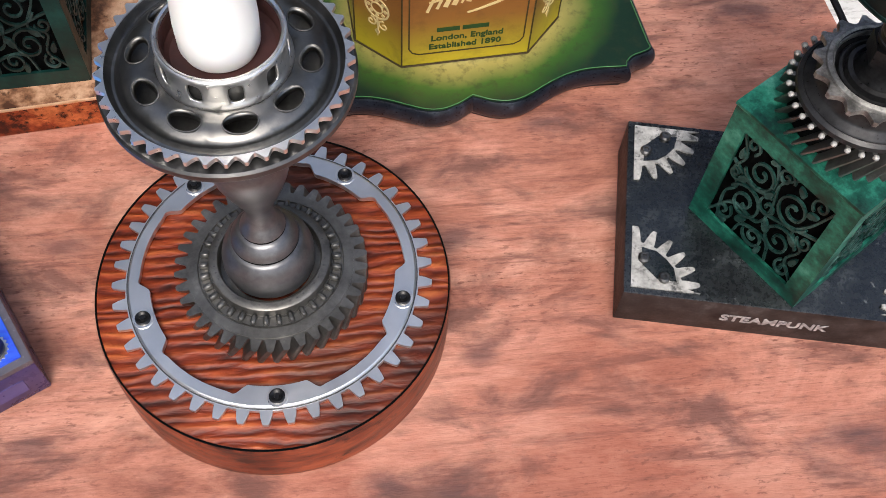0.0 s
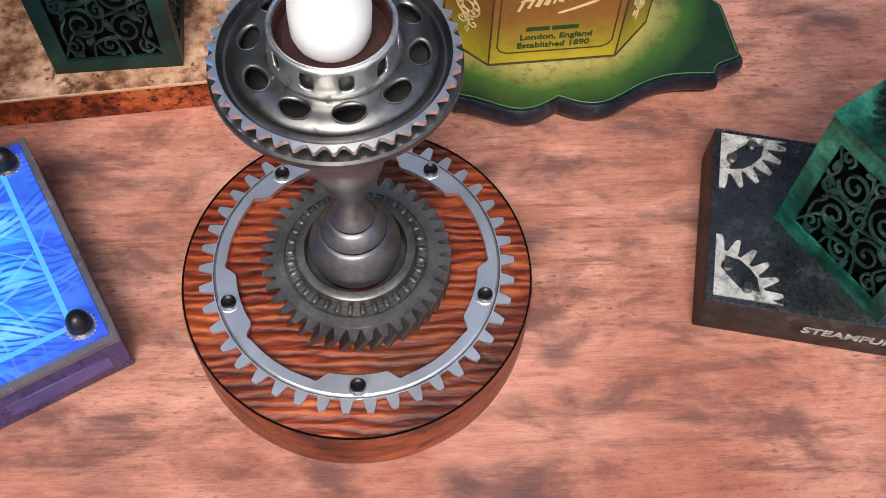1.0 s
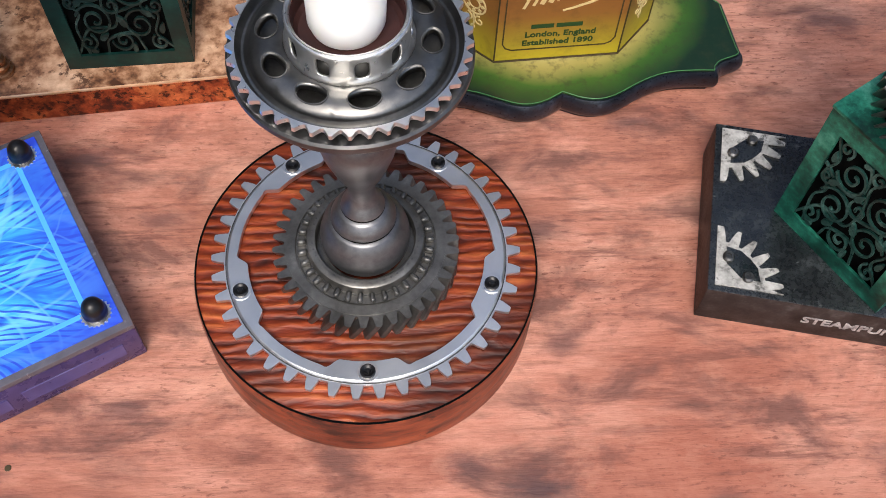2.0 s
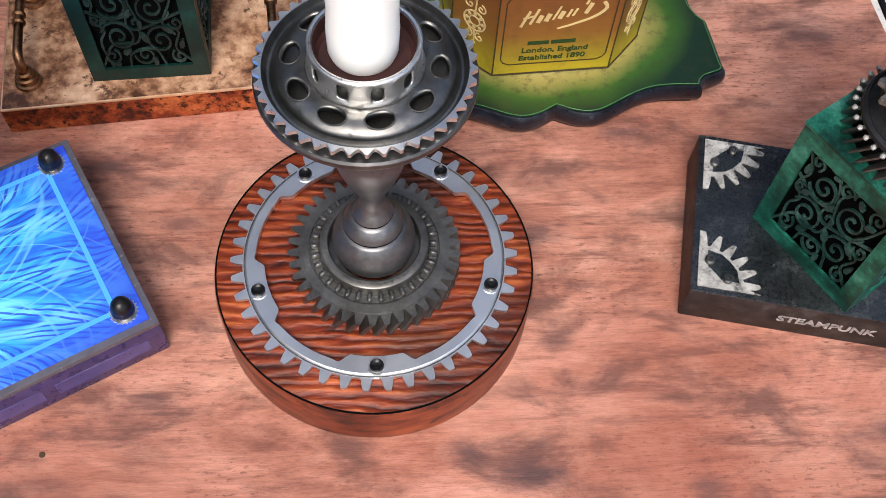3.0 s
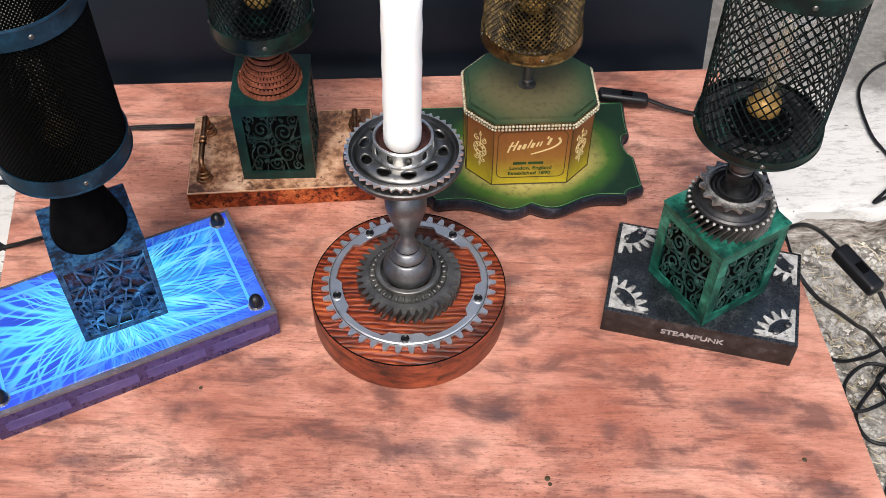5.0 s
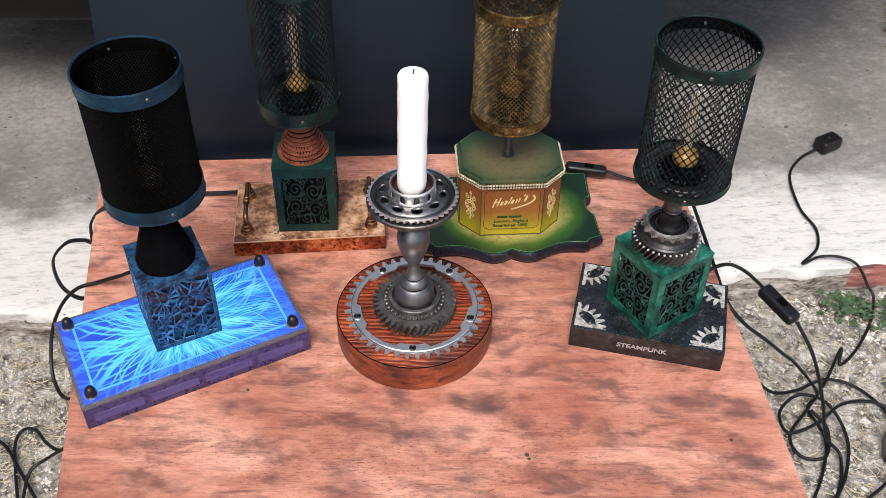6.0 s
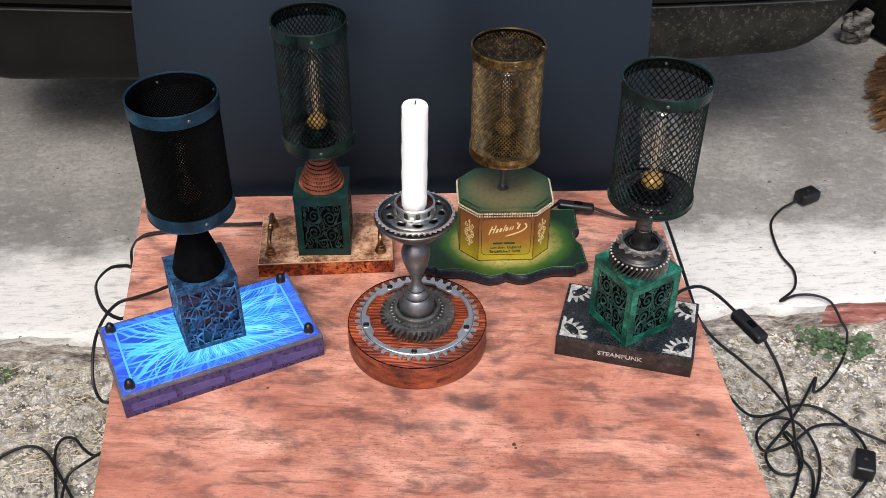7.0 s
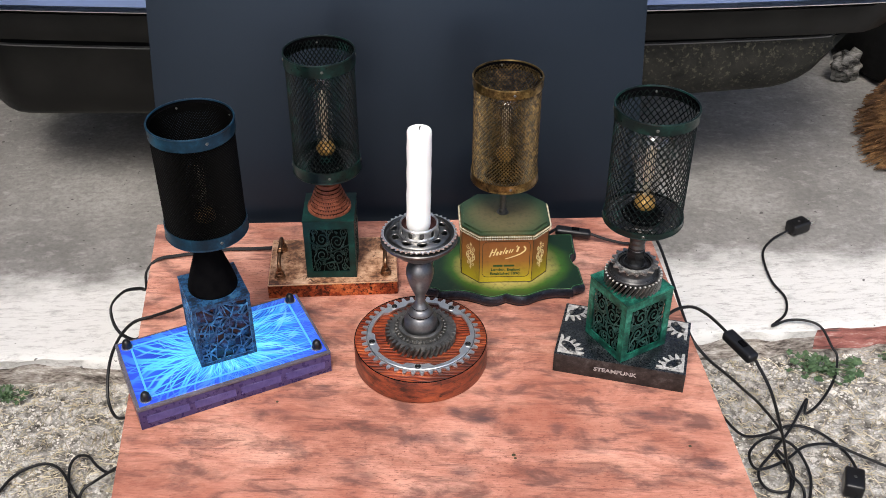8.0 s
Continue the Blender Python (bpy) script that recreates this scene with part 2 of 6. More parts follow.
def lit_acrylic():
    """Glowing blue acrylic with the light from the lamp's box painted in: cyan fronds fan out, with dark-blue barbs,
    violet-blue to the rim.
    """
    m, nt, bsdf, add, link = node_kit("lit_blue_acrylic")
    tc, sep = add("TexCoord"), add("SeparateXYZ")
    link(tc.outputs["Object"], sep.inputs[0])

    def calc(kind, *values):
        n = add("Math")
        n.operation = kind
        for slot, value in enumerate(values):
            if isinstance(value, (int, float)):
                n.inputs[slot].default_value = value
            else:
                link(value, n.inputs[slot])
        return n.outputs[0]

    def noisy(scale, detail, source, twist=0.0):
        n = add("TexNoise", Scale=scale, Detail=detail, Roughness=0.6, Distortion=twist)
        link(source, n.inputs["Vector"])
        return n.outputs["Fac"]

    flat = add("Mapping", Scale=(0.8, 1.15, 0))
    link(tc.outputs["Object"], flat.inputs["Vector"])
    rad_node = add("VectorMath")
    rad_node.operation = "LENGTH"
    link(flat.outputs["Vector"], rad_node.inputs[0])
    rad = rad_node.outputs["Value"]
    ang = calc("ARCTAN2", sep.outputs["Y"], sep.outputs["X"])
    bent = calc("MULTIPLY_ADD", noisy(16.0, 2.0, flat.outputs["Vector"]), 0.22, ang)
    frond = calc("ABSOLUTE", calc("SUBTRACT", calc("FRACT", calc("MULTIPLY", bent, 2.7)), 0.5))
    sway = calc("MULTIPLY", noisy(60.0, 2.0, flat.outputs["Vector"]), 4.0)
    phase = calc("ADD", calc("SUBTRACT", calc("MULTIPLY", rad, 640.0), calc("MULTIPLY", calc("MULTIPLY", frond, rad), 760.0)), sway)
    barb = ramp(add, link, calc("SINE", phase), [(0.15, grey(0)), (0.75, grey(1))])
    patch = ramp(add, link, noisy(34.0, 4.0, flat.outputs["Vector"], 0.6), [(0.36, grey(0)), (0.46, grey(1))])
    off_rib = ramp(add, link, frond, [(0.05, grey(0)), (0.16, grey(1))])
    dark = blend(add, link, 1.0, blend(add, link, 1.0, barb, patch, "MULTIPLY"), off_rib, "MULTIPLY")

    def rays(lean, across, along):
        xyz = add("CombineXYZ")
        link(calc("MULTIPLY_ADD", rad, lean, bent), xyz.inputs[0])
        link(rad, xyz.inputs[1])
        mp = add("Mapping", Scale=(across, along, 1))
        link(xyz.outputs[0], mp.inputs["Vector"])
        return mp.outputs["Vector"]

    streak = noisy(1.0, 4.0, rays(0.0, 7, 20), 0.6)
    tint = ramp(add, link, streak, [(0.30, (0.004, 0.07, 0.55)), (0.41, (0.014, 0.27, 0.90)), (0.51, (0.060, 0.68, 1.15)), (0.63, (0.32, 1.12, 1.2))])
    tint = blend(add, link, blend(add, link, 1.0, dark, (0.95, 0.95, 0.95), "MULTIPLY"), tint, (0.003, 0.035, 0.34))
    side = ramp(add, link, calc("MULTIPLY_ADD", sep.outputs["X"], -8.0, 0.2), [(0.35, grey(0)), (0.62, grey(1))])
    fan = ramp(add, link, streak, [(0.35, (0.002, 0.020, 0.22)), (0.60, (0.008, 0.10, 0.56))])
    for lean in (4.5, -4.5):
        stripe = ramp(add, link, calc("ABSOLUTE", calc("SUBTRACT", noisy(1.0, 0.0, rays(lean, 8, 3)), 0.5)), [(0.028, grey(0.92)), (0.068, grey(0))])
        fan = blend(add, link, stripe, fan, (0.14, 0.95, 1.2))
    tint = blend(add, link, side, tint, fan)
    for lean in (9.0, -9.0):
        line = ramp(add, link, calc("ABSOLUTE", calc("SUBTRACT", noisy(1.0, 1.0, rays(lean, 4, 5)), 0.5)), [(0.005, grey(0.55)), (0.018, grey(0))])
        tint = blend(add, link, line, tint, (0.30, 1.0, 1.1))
    # the glow's fall-off from the box to the rim, painted in
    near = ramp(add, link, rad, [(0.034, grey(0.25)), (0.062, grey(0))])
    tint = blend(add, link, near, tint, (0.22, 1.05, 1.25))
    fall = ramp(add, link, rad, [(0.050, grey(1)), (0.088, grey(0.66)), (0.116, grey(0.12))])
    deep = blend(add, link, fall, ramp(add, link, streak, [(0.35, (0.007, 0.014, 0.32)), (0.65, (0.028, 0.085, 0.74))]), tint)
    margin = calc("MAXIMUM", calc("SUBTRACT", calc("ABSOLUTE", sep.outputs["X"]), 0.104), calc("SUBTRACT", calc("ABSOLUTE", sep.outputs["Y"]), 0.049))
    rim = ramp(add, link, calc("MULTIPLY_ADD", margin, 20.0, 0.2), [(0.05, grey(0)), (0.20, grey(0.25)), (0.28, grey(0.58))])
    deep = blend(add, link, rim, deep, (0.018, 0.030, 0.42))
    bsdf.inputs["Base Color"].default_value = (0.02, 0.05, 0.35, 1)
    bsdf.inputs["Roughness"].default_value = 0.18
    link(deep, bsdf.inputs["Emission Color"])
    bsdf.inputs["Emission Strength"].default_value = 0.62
    return m


def tin_paint():
    """Airbrushed tin: yellow-green at the foot, amber above."""
    m, nt, bsdf, add, link = node_kit("airbrushed_tin")
    tc, sep = add("TexCoord"), add("SeparateXYZ")
    link(tc.outputs["Object"], sep.inputs[0])
    n = add("TexNoise", Scale=55.0, Detail=7.0, Roughness=0.7)
    link(tc.outputs["Object"], n.inputs["Vector"])
    h = add("MapRange")
    h.inputs["From Min"].default_value, h.inputs["From Max"].default_value = 0.020, 0.100
    link(sep.outputs["Z"], h.inputs["Value"])
    colour = ramp(add, link, h.outputs["Result"], [(0.0, (0.56, 0.45, 0.022)), (0.20, (0.44, 0.31, 0.028)), (0.45, (0.31, 0.14, 0.030)), (0.85, (0.24, 0.090, 0.026))])
    colour = blend(add, link, ramp(add, link, n.outputs["Fac"], [(0.5, grey(0)), (0.75, grey(0.5))]), colour, (0.10, 0.055, 0.02))
    link(colour, bsdf.inputs["Base Color"])
    bsdf.inputs["Roughness"].default_value, bsdf.inputs["Metallic"].default_value = 0.38, 0.3
    return m


def sunburst(name, middle, outer, between, rim, size, stretch, centre=(0, 0, 0)):
    """Sprayed paint that darkens from the middle of a board to its rim."""
    m, nt, bsdf, add, link = node_kit(name)
    tc = add("TexCoord")
    mp = add("Mapping", Scale=stretch, Location=(-centre[0] * stretch[0], -centre[1] * stretch[1], 0))
    link(tc.outputs["Object"], mp.inputs["Vector"])
    rad = add("VectorMath")
    rad.operation = "LENGTH"
    link(mp.outputs["Vector"], rad.inputs[0])
    n = add("TexNoise", Scale=24.0, Detail=5.0)
    link(tc.outputs["Object"], n.inputs["Vector"])
    mix = add("Math")
    mix.operation = "MULTIPLY_ADD"
    link(n.outputs["Fac"], mix.inputs[0])
    mix.inputs[1].default_value = size * 0.22
    link(rad.outputs["Value"], mix.inputs[2])
    scaled = add("Math")
    scaled.operation = "DIVIDE"
    link(mix.outputs[0], scaled.inputs[0])
    scaled.inputs[1].default_value = size
    colour = ramp(add, link, scaled.outputs[0], [(0.50, middle), (0.68, outer), (0.82, between), (0.97, rim)])
    grit = add("TexNoise", Scale=160.0, Detail=5.0, Roughness=0.7)
    link(tc.outputs["Object"], grit.inputs["Vector"])
    colour = blend(add, link, ramp(add, link, grit.outputs["Fac"], [(0.50, grey(0)), (0.68, grey(0.6))]), colour, (0.03, 0.032, 0.014))
    link(colour, bsdf.inputs["Base Color"])
    bsdf.inputs["Roughness"].default_value = 0.42
    return m


def thin_glass():
    """The thin wall of a bulb: clear, with a mirror gloss that grows towards grazing angles."""
    m, nt, bsdf, add, link = node_kit("clear_glass")
    clear, gloss, rim, mix = add("BsdfTransparent"), add("BsdfGlossy", Roughness=0.03), add("LayerWeight", Blend=0.5), add("MixShader")
    link(ramp(add, link, rim.outputs["Facing"], [(0.0, grey(0.10)), (0.6, grey(0.17)), (1.0, grey(0.6))]), mix.inputs[0])
    link(clear.outputs[0], mix.inputs[1])
    link(gloss.outputs[0], mix.inputs[2])
    link(mix.outputs[0], nt.nodes["Material Output"].inputs["Surface"])
    nt.nodes.remove(bsdf)
    return m


M_TABLE = stained_board()
M_EDGE = surface("board_edge", [(0.3, (0.10, 0.035, 0.02)), (0.7, (0.24, 0.09, 0.05))], 40, stretch=(0.2, 0.2, 6))
M_PINE = brushed_wood()
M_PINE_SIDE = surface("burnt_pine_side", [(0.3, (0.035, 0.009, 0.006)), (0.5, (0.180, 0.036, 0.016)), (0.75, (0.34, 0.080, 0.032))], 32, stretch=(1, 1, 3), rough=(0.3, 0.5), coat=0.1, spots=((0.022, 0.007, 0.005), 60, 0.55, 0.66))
M_STEEL = surface("worn_steel", [(0.3, (0.10, 0.098, 0.092)), (0.6, (0.18, 0.176, 0.166)), (0.8, (0.29, 0.284, 0.268))], 60, rough=(0.30, 0.48), metal=0.8, bump=0.08)
M_DARKSTEEL = surface("dark_cast_steel", [(0.3, (0.10, 0.10, 0.10)), (0.6, (0.17, 0.168, 0.165)), (0.8, (0.24, 0.235, 0.23))], 70, rough=(0.34, 0.55), metal=1.0, bump=0.12)
M_BRIGHT = surface("polished_steel", [(0.3, (0.80, 0.79, 0.77)), (0.7, (0.95, 0.94, 0.92))], 60, rough=(0.26, 0.40), metal=1.0, bump=0.05)
M_ALLOY = surface("brushed_alloy", [(0.25, (0.64, 0.655, 0.67)), (0.52, (0.76, 0.775, 0.79)), (0.8, (0.88, 0.89, 0.90))], 16, fine=3, rough=(0.33, 0.42), metal=0.95, bump=0.02)
M_WORN = surface("scuffed_steel", [(0.3, (0.15, 0.146, 0.137)), (0.5, (0.29, 0.283, 0.268)), (0.72, (0.50, 0.49, 0.465))], 110, fine=4, rough=(0.38, 0.58), metal=0.8, bump=0.2)
M_BLACK = plain("black_plastic", (0.008, 0.008, 0.009), 0.33, Specular_IOR_Level=0.4)
M_BLACKMETAL = surface("black_lacquer", [(0.3, (0.0015, 0.0015, 0.002)), (0.7, (0.004, 0.004, 0.0045))], 90, rough=(0.6, 0.8), spec=0.02)
M_CABLE = plain("cable_sheath", (0.006, 0.006, 0.007), 0.45, Specular_IOR_Level=0.3)
M_WAX = plain("white_wax", (0.93, 0.93, 0.91), 0.5, Subsurface_Weight=0.15, Subsurface_Radius=(0.004, 0.003, 0.002))
M_WICK = plain("burnt_wick", (0.03, 0.025, 0.02), 0.9)
M_CUPWOOD = surface("dark_cup", [(0.3, (0.024, 0.008, 0.007)), (0.7, (0.062, 0.020, 0.017))], 60, rough=(0.5, 0.7))
M_COPPER = surface("patinated_copper", [(0.31, (0.075, 0.028, 0.013)), (0.44, (0.27, 0.125, 0.062)), (0.56, (0.51, 0.290, 0.172)), (0.78, (0.76, 0.520, 0.345))], 34, fine=4, rough=(0.30, 0.50), metal=0.15, bump=0.15,
                   spots=((0.10, 0.040, 0.018), 110, 0.56, 0.63))
M_COPPERSIDE = surface("burnt_copper_side", [(0.32, (0.07, 0.013, 0.007)), (0.48, (0.36, 0.078, 0.027)), (0.68, (0.74, 0.255, 0.090))], 44, rough=(0.3, 0.5), metal=0.6, bump=0.15,
                       spots=((0.04, 0.012, 0.008), 160, 0.51, 0.60))
# pale copper for the bevel, painting the highlight along the block's top edge
M_COPPEREDGE = surface("highlit_copper_edge", [(0.3, (0.75, 0.42, 0.22)), (0.7, (0.95, 0.68, 0.45))], 80, rough=(0.3, 0.45), metal=0.8, bump=0)
M_TEXT = surface("rubbed_lettering", [(0.3, (0.16, 0.145, 0.14)), (0.6, (0.42, 0.39, 0.38))], 150, rough=(0.5, 0.7), bump=0)
M_BRASS = surface("antique_brass", [(0.3, (0.12, 0.055, 0.025)), (0.55, (0.36, 0.19, 0.10)), (0.8, (0.60, 0.38, 0.22))], 90, rough=(0.25, 0.45), metal=1.0)
M_GREENBOX = surface("green_patina", [(0.30, (0.0015, 0.022, 0.016)), (0.45, (0.005, 0.078, 0.053)), (0.59, (0.022, 0.20, 0.135)), (0.80, (0.14, 0.44, 0.33))], 42, rough=(0.3, 0.5), metal=0.3, bump=0.1)
M_GREENDARK = surface("dark_green_patina", [(0.28, (0.001, 0.009, 0.008)), (0.5, (0.002, 0.024, 0.020)), (0.7, (0.006, 0.052, 0.043)), (0.88, (0.016, 0.090, 0.074))], 34, rough=(0.35, 0.55), metal=0.1, bump=0.1, spec=0.3)
M_SCROLL = surface("scroll_green", [(0.3, (0.004, 0.024, 0.020)), (0.5, (0.016, 0.060, 0.050)), (0.72, (0.085, 0.18, 0.16))], 70, rough=(0.25, 0.4), metal=0.3)
M_SCROLLDARK = surface("scroll_dark", [(0.3, (0.002, 0.011, 0.010)), (0.5, (0.007, 0.028, 0.025)), (0.72, (0.045, 0.095, 0.088))], 70, rough=(0.3, 0.5), metal=0.3)
# near-black that paints shade in hollows and creases; also the rim line
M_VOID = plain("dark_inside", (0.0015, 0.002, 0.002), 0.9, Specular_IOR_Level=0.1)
M_GREENSHADE = surface("green_shade", [(0.32, (0.0010, 0.004, 0.004)), (0.50, (0.0016, 0.011, 0.009)), (0.66, (0.004, 0.030, 0.024)), (0.86, (0.020, 0.090, 0.072))], 44, rough=(0.25, 0.45), metal=0.2, spec=0.4)
M_GREENMESH = surface("green_black_mesh", [(0.3, (0.0010, 0.0022, 0.002)), (0.56, (0.0016, 0.0046, 0.0040)), (0.70, (0.004, 0.022, 0.018)), (0.86, (0.014, 0.066, 0.053))], 44, rough=(0.30, 0.48), bump=0, spec=0.17)
M_BLUEBAND = surface("blue_band", [(0.3, (0.002, 0.011, 0.022)), (0.55, (0.005, 0.030, 0.058)), (0.8, (0.014, 0.080, 0.135))], 40, rough=(0.3, 0.45), metal=0.2, spec=0.3)
M_BLACKMESH = plain("black_mesh", (0.0016, 0.0015, 0.0014), 0.6, Specular_IOR_Level=0.05)
M_GOLDBAND = surface("aged_gold", [(0.32, (0.035, 0.021, 0.008)), (0.52, (0.17, 0.108, 0.035)), (0.76, (0.46, 0.315, 0.125))], 62, rough=(0.24, 0.45), metal=0.85)
M_GOLDMESH = surface("aged_gold_mesh", [(0.34, (0.016, 0.010, 0.004)), (0.48, (0.062, 0.040, 0.013)), (0.60, (0.130, 0.083, 0.027)), (0.76, (0.25, 0.165, 0.058))], 150, fine=2, rough=(0.28, 0.5), metal=0.6, bump=0)
M_BLUEBOX = surface("blue_crackle", [(0.34, (0.002, 0.006, 0.016)), (0.46, (0.006, 0.032, 0.085)), (0.57, (0.016, 0.090, 0.21)), (0.72, (0.050, 0.120, 0.18))], 85, fine=4, rough=(0.4, 0.6), metal=0.2, bump=0.3)
M_BLUEWEB = surface("blue_web", [(0.35, (0.010, 0.030, 0.070)), (0.50, (0.030, 0.100, 0.230)), (0.66, (0.060, 0.27, 0.56))], 75, rough=(0.4, 0.6), metal=0.2)
M_BLUESHARD = surface("blue_shards", [(0.36, (0.0008, 0.002, 0.007)), (0.50, (0.004, 0.020, 0.062)), (0.64, (0.018, 0.095, 0.25))], 60, fine=2, rough=(0.12, 0.35), spec=0.5)
M_LIT = lit_acrylic()
M_PURPLE = surface("violet_acrylic", [(0.3, (0.026, 0.019, 0.072)), (0.7, (0.058, 0.044, 0.140))], 20, rough=(0.22, 0.36), bump=0.0)
M_PURPLELIT = surface("violet_panel", [(0.3, (0.050, 0.042, 0.150)), (0.7, (0.115, 0.100, 0.270))], 30, rough=(0.25, 0.4), bump=0.0)
M_PLATEEDGE = surface("grey_plate", [(0.3, (0.070, 0.065, 0.082)), (0.7, (0.125, 0.118, 0.142))], 30, rough=(0.18, 0.30), spec=0.7, bump=0.03)
M_TIN = tin_paint()
M_TINTOP = sunburst("tin_lid", (0.115, 0.100, 0.050), (0.085, 0.088, 0.040), (0.040, 0.066, 0.029), (0.008, 0.040, 0.022), 0.078, (1.0, 1.15, 0))
M_PLAQUE = sunburst("plaque_paint", (0.50, 0.41, 0.17), (0.30, 0.26, 0.075), (0.034, 0.100, 0.012), (0.0022, 0.020, 0.008), 0.098, (0.86, 1.10, 0), (0.006, 0.002, 0))
M_MOULD = surface("blue_black_moulding", [(0.3, (0.004, 0.006, 0.010)), (0.55, (0.011, 0.015, 0.024)), (0.8, (0.045, 0.056, 0.075))], 120, rough=(0.24, 0.42), spec=0.45)
M_BEAD = plain("pale_green_highlight", (0.06, 0.20, 0.07), 0.3)
M_PEARL = surface("pearl_trim", [(0.3, (0.30, 0.26, 0.16)), (0.7, (0.62, 0.57, 0.42))], 160, rough=(0.3, 0.5), bump=0)
M_GILT = plain("pale_gilt", (0.72, 0.58, 0.28), 0.45, 0.2)
M_INK = plain("brown_ink", (0.045, 0.03, 0.008), 0.6)
M_GREENINK = plain("green_ink", (0.012, 0.050, 0.008), 0.6)
M_SLATE = surface("dark_slate", [(0.3, (0.004, 0.005, 0.006)), (0.55, (0.011, 0.0135, 0.015)), (0.8, (0.05, 0.057, 0.060))], 60, rough=(0.20, 0.36), spec=0.75, bump=0.06, spots=((0.15, 0.16, 0.16), 170, 0.63, 0.71))
M_SLATESIDE = surface("brown_black_side", [(0.3, (0.014, 0.011, 0.010)), (0.55, (0.036, 0.028, 0.026)), (0.8, (0.085, 0.075, 0.072))], 90, rough=(0.35, 0.55), spec=0.16)
M_ROD = surface("oiled_black_steel", [(0.3, (0.018, 0.018, 0.019)), (0.7, (0.055, 0.055, 0.056))], 80, rough=(0.25, 0.45), metal=0.6)
M_SILVER = surface("worn_silver_paint", [(0.3, (0.24, 0.235, 0.22)), (0.55, (0.48, 0.47, 0.445)), (0.8, (0.66, 0.65, 0.62))], 120, rough=(0.4, 0.6), metal=0.15, spots=((0.09, 0.09, 0.085), 170, 0.55, 0.64))
M_RUSTCONE = surface("copper_basket", [(0.3, (0.16, 0.045, 0.025)), (0.6, (0.34, 0.115, 0.065)), (0.8, (0.48, 0.19, 0.115))], 50, rough=(0.4, 0.6), metal=0.35)
M_GLASS = thin_glass()
M_AMBER = plain("amber_cap", (0.46, 0.27, 0.075), 0.35, 0.3)
M_FILAMENT = plain("filament", (0.66, 0.56, 0.40), 0.4, 0.4)
M_BOARD = surface("charcoal_board", [(0.3, (0.0016, 0.0024, 0.0044)), (0.7, (0.0032, 0.0045, 0.0076))], 3, rough=(0.34, 0.42), bump=0.02, spec=0.56)
M_BOARD.node_tree.nodes["Principled BSDF"].inputs["Specular Tint"].default_value = (0.62, 0.78, 1.0, 1)
M_CAR = surface("black_bumper", [(0.3, (0.0035, 0.0034, 0.0030)), (0.7, (0.008, 0.0077, 0.0068))], 12, rough=(0.34, 0.5), bump=0.05, spec=0.18)
M_CARMUD = surface("muddy_bumper", [(0.3, (0.007, 0.007, 0.006)), (0.7, (0.024, 0.023, 0.019))], 22, rough=(0.5, 0.7), bump=0.3, depth=0.003, spots=((0.082, 0.078, 0.054), 120, 0.54, 0.70), spec=0.15)
M_CARBLUE = plain("blue_paint", (0.11, 0.15, 0.26), 0.16, 0.2, Coat_Weight=1.0)
M_GAP = plain("dark_gap", (0.002, 0.002, 0.002), 0.9)
M_TRIM = plain("grey_trim", (0.14, 0.14, 0.135), 0.4, 0.3)
M_RUBBER = surface("tyre_rubber", [(0.3, (0.004, 0.004, 0.004)), (0.7, (0.009, 0.009, 0.0085))], 60, rough=(0.7, 0.9), spec=0.12)
M_CLOTH = surface("pale_lump_cloth", [(0.36, (0.012, 0.011, 0.010)), (0.46, (0.10, 0.096, 0.085)), (0.66, (0.27, 0.26, 0.24))], 22, rough=(0.8, 0.95), stretch=(0.6, 0.6, 2.6))
M_CONCRETE = slab_concrete()
M_KERBRED = surface("flaked_red_paint", [(0.3, (0.07, 0.040, 0.034)), (0.42, (0.24, 0.080, 0.066)), (0.58, (0.34, 0.135, 0.112)), (0.74, (0.58, 0.48, 0.43))], 22, fine=6, rough=(0.75, 0.9), stretch=(0.6, 3, 4), bump=0.5, depth=0.003)
M_SOIL = surface("dry_soil", [(0.25, (0.050, 0.044, 0.037)), (0.40, (0.185, 0.172, 0.150)), (0.54, (0.350, 0.334, 0.304)), (0.70, (0.62, 0.60, 0.565))], 52, fine=5, rough=(0.85, 0.98), bump=0.9, depth=0.008)
M_STRAW = surface("dry_straw", [(0.3, (0.30, 0.25, 0.16)), (0.7, (0.58, 0.52, 0.38))], 14, rough=(0.7, 0.9), bump=0)
M_PEBBLE = surface("pebbles", [(0.3, (0.30, 0.28, 0.25)), (0.7, (0.70, 0.68, 0.63))], 12, rough=(0.8, 0.95), bump=0.2)
M_LEAF = surface("weed_leaf", [(0.3, (0.026, 0.058, 0.022)), (0.7, (0.078, 0.135, 0.058))], 60, rough=(0.5, 0.7), bump=0.1)
M_BRISTLE = surface("broom_fibre", [(0.3, (0.040, 0.018, 0.007)), (0.55, (0.135, 0.066, 0.024)), (0.8, (0.34, 0.20, 0.085))], 26, rough=(0.6, 0.8), bump=0)
M_LEG = surface("rough_timber", [(0.3, (0.10, 0.06, 0.035)), (0.7, (0.20, 0.13, 0.08))], 30, stretch=(3, 3, 0.3))
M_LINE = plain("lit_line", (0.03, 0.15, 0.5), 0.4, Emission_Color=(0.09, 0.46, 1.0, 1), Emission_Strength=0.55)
STEM_LEAN = (-1.7, -0.2, 0.0)
CANDLE_LEAN = (-0.4, 1.3, 0.0)
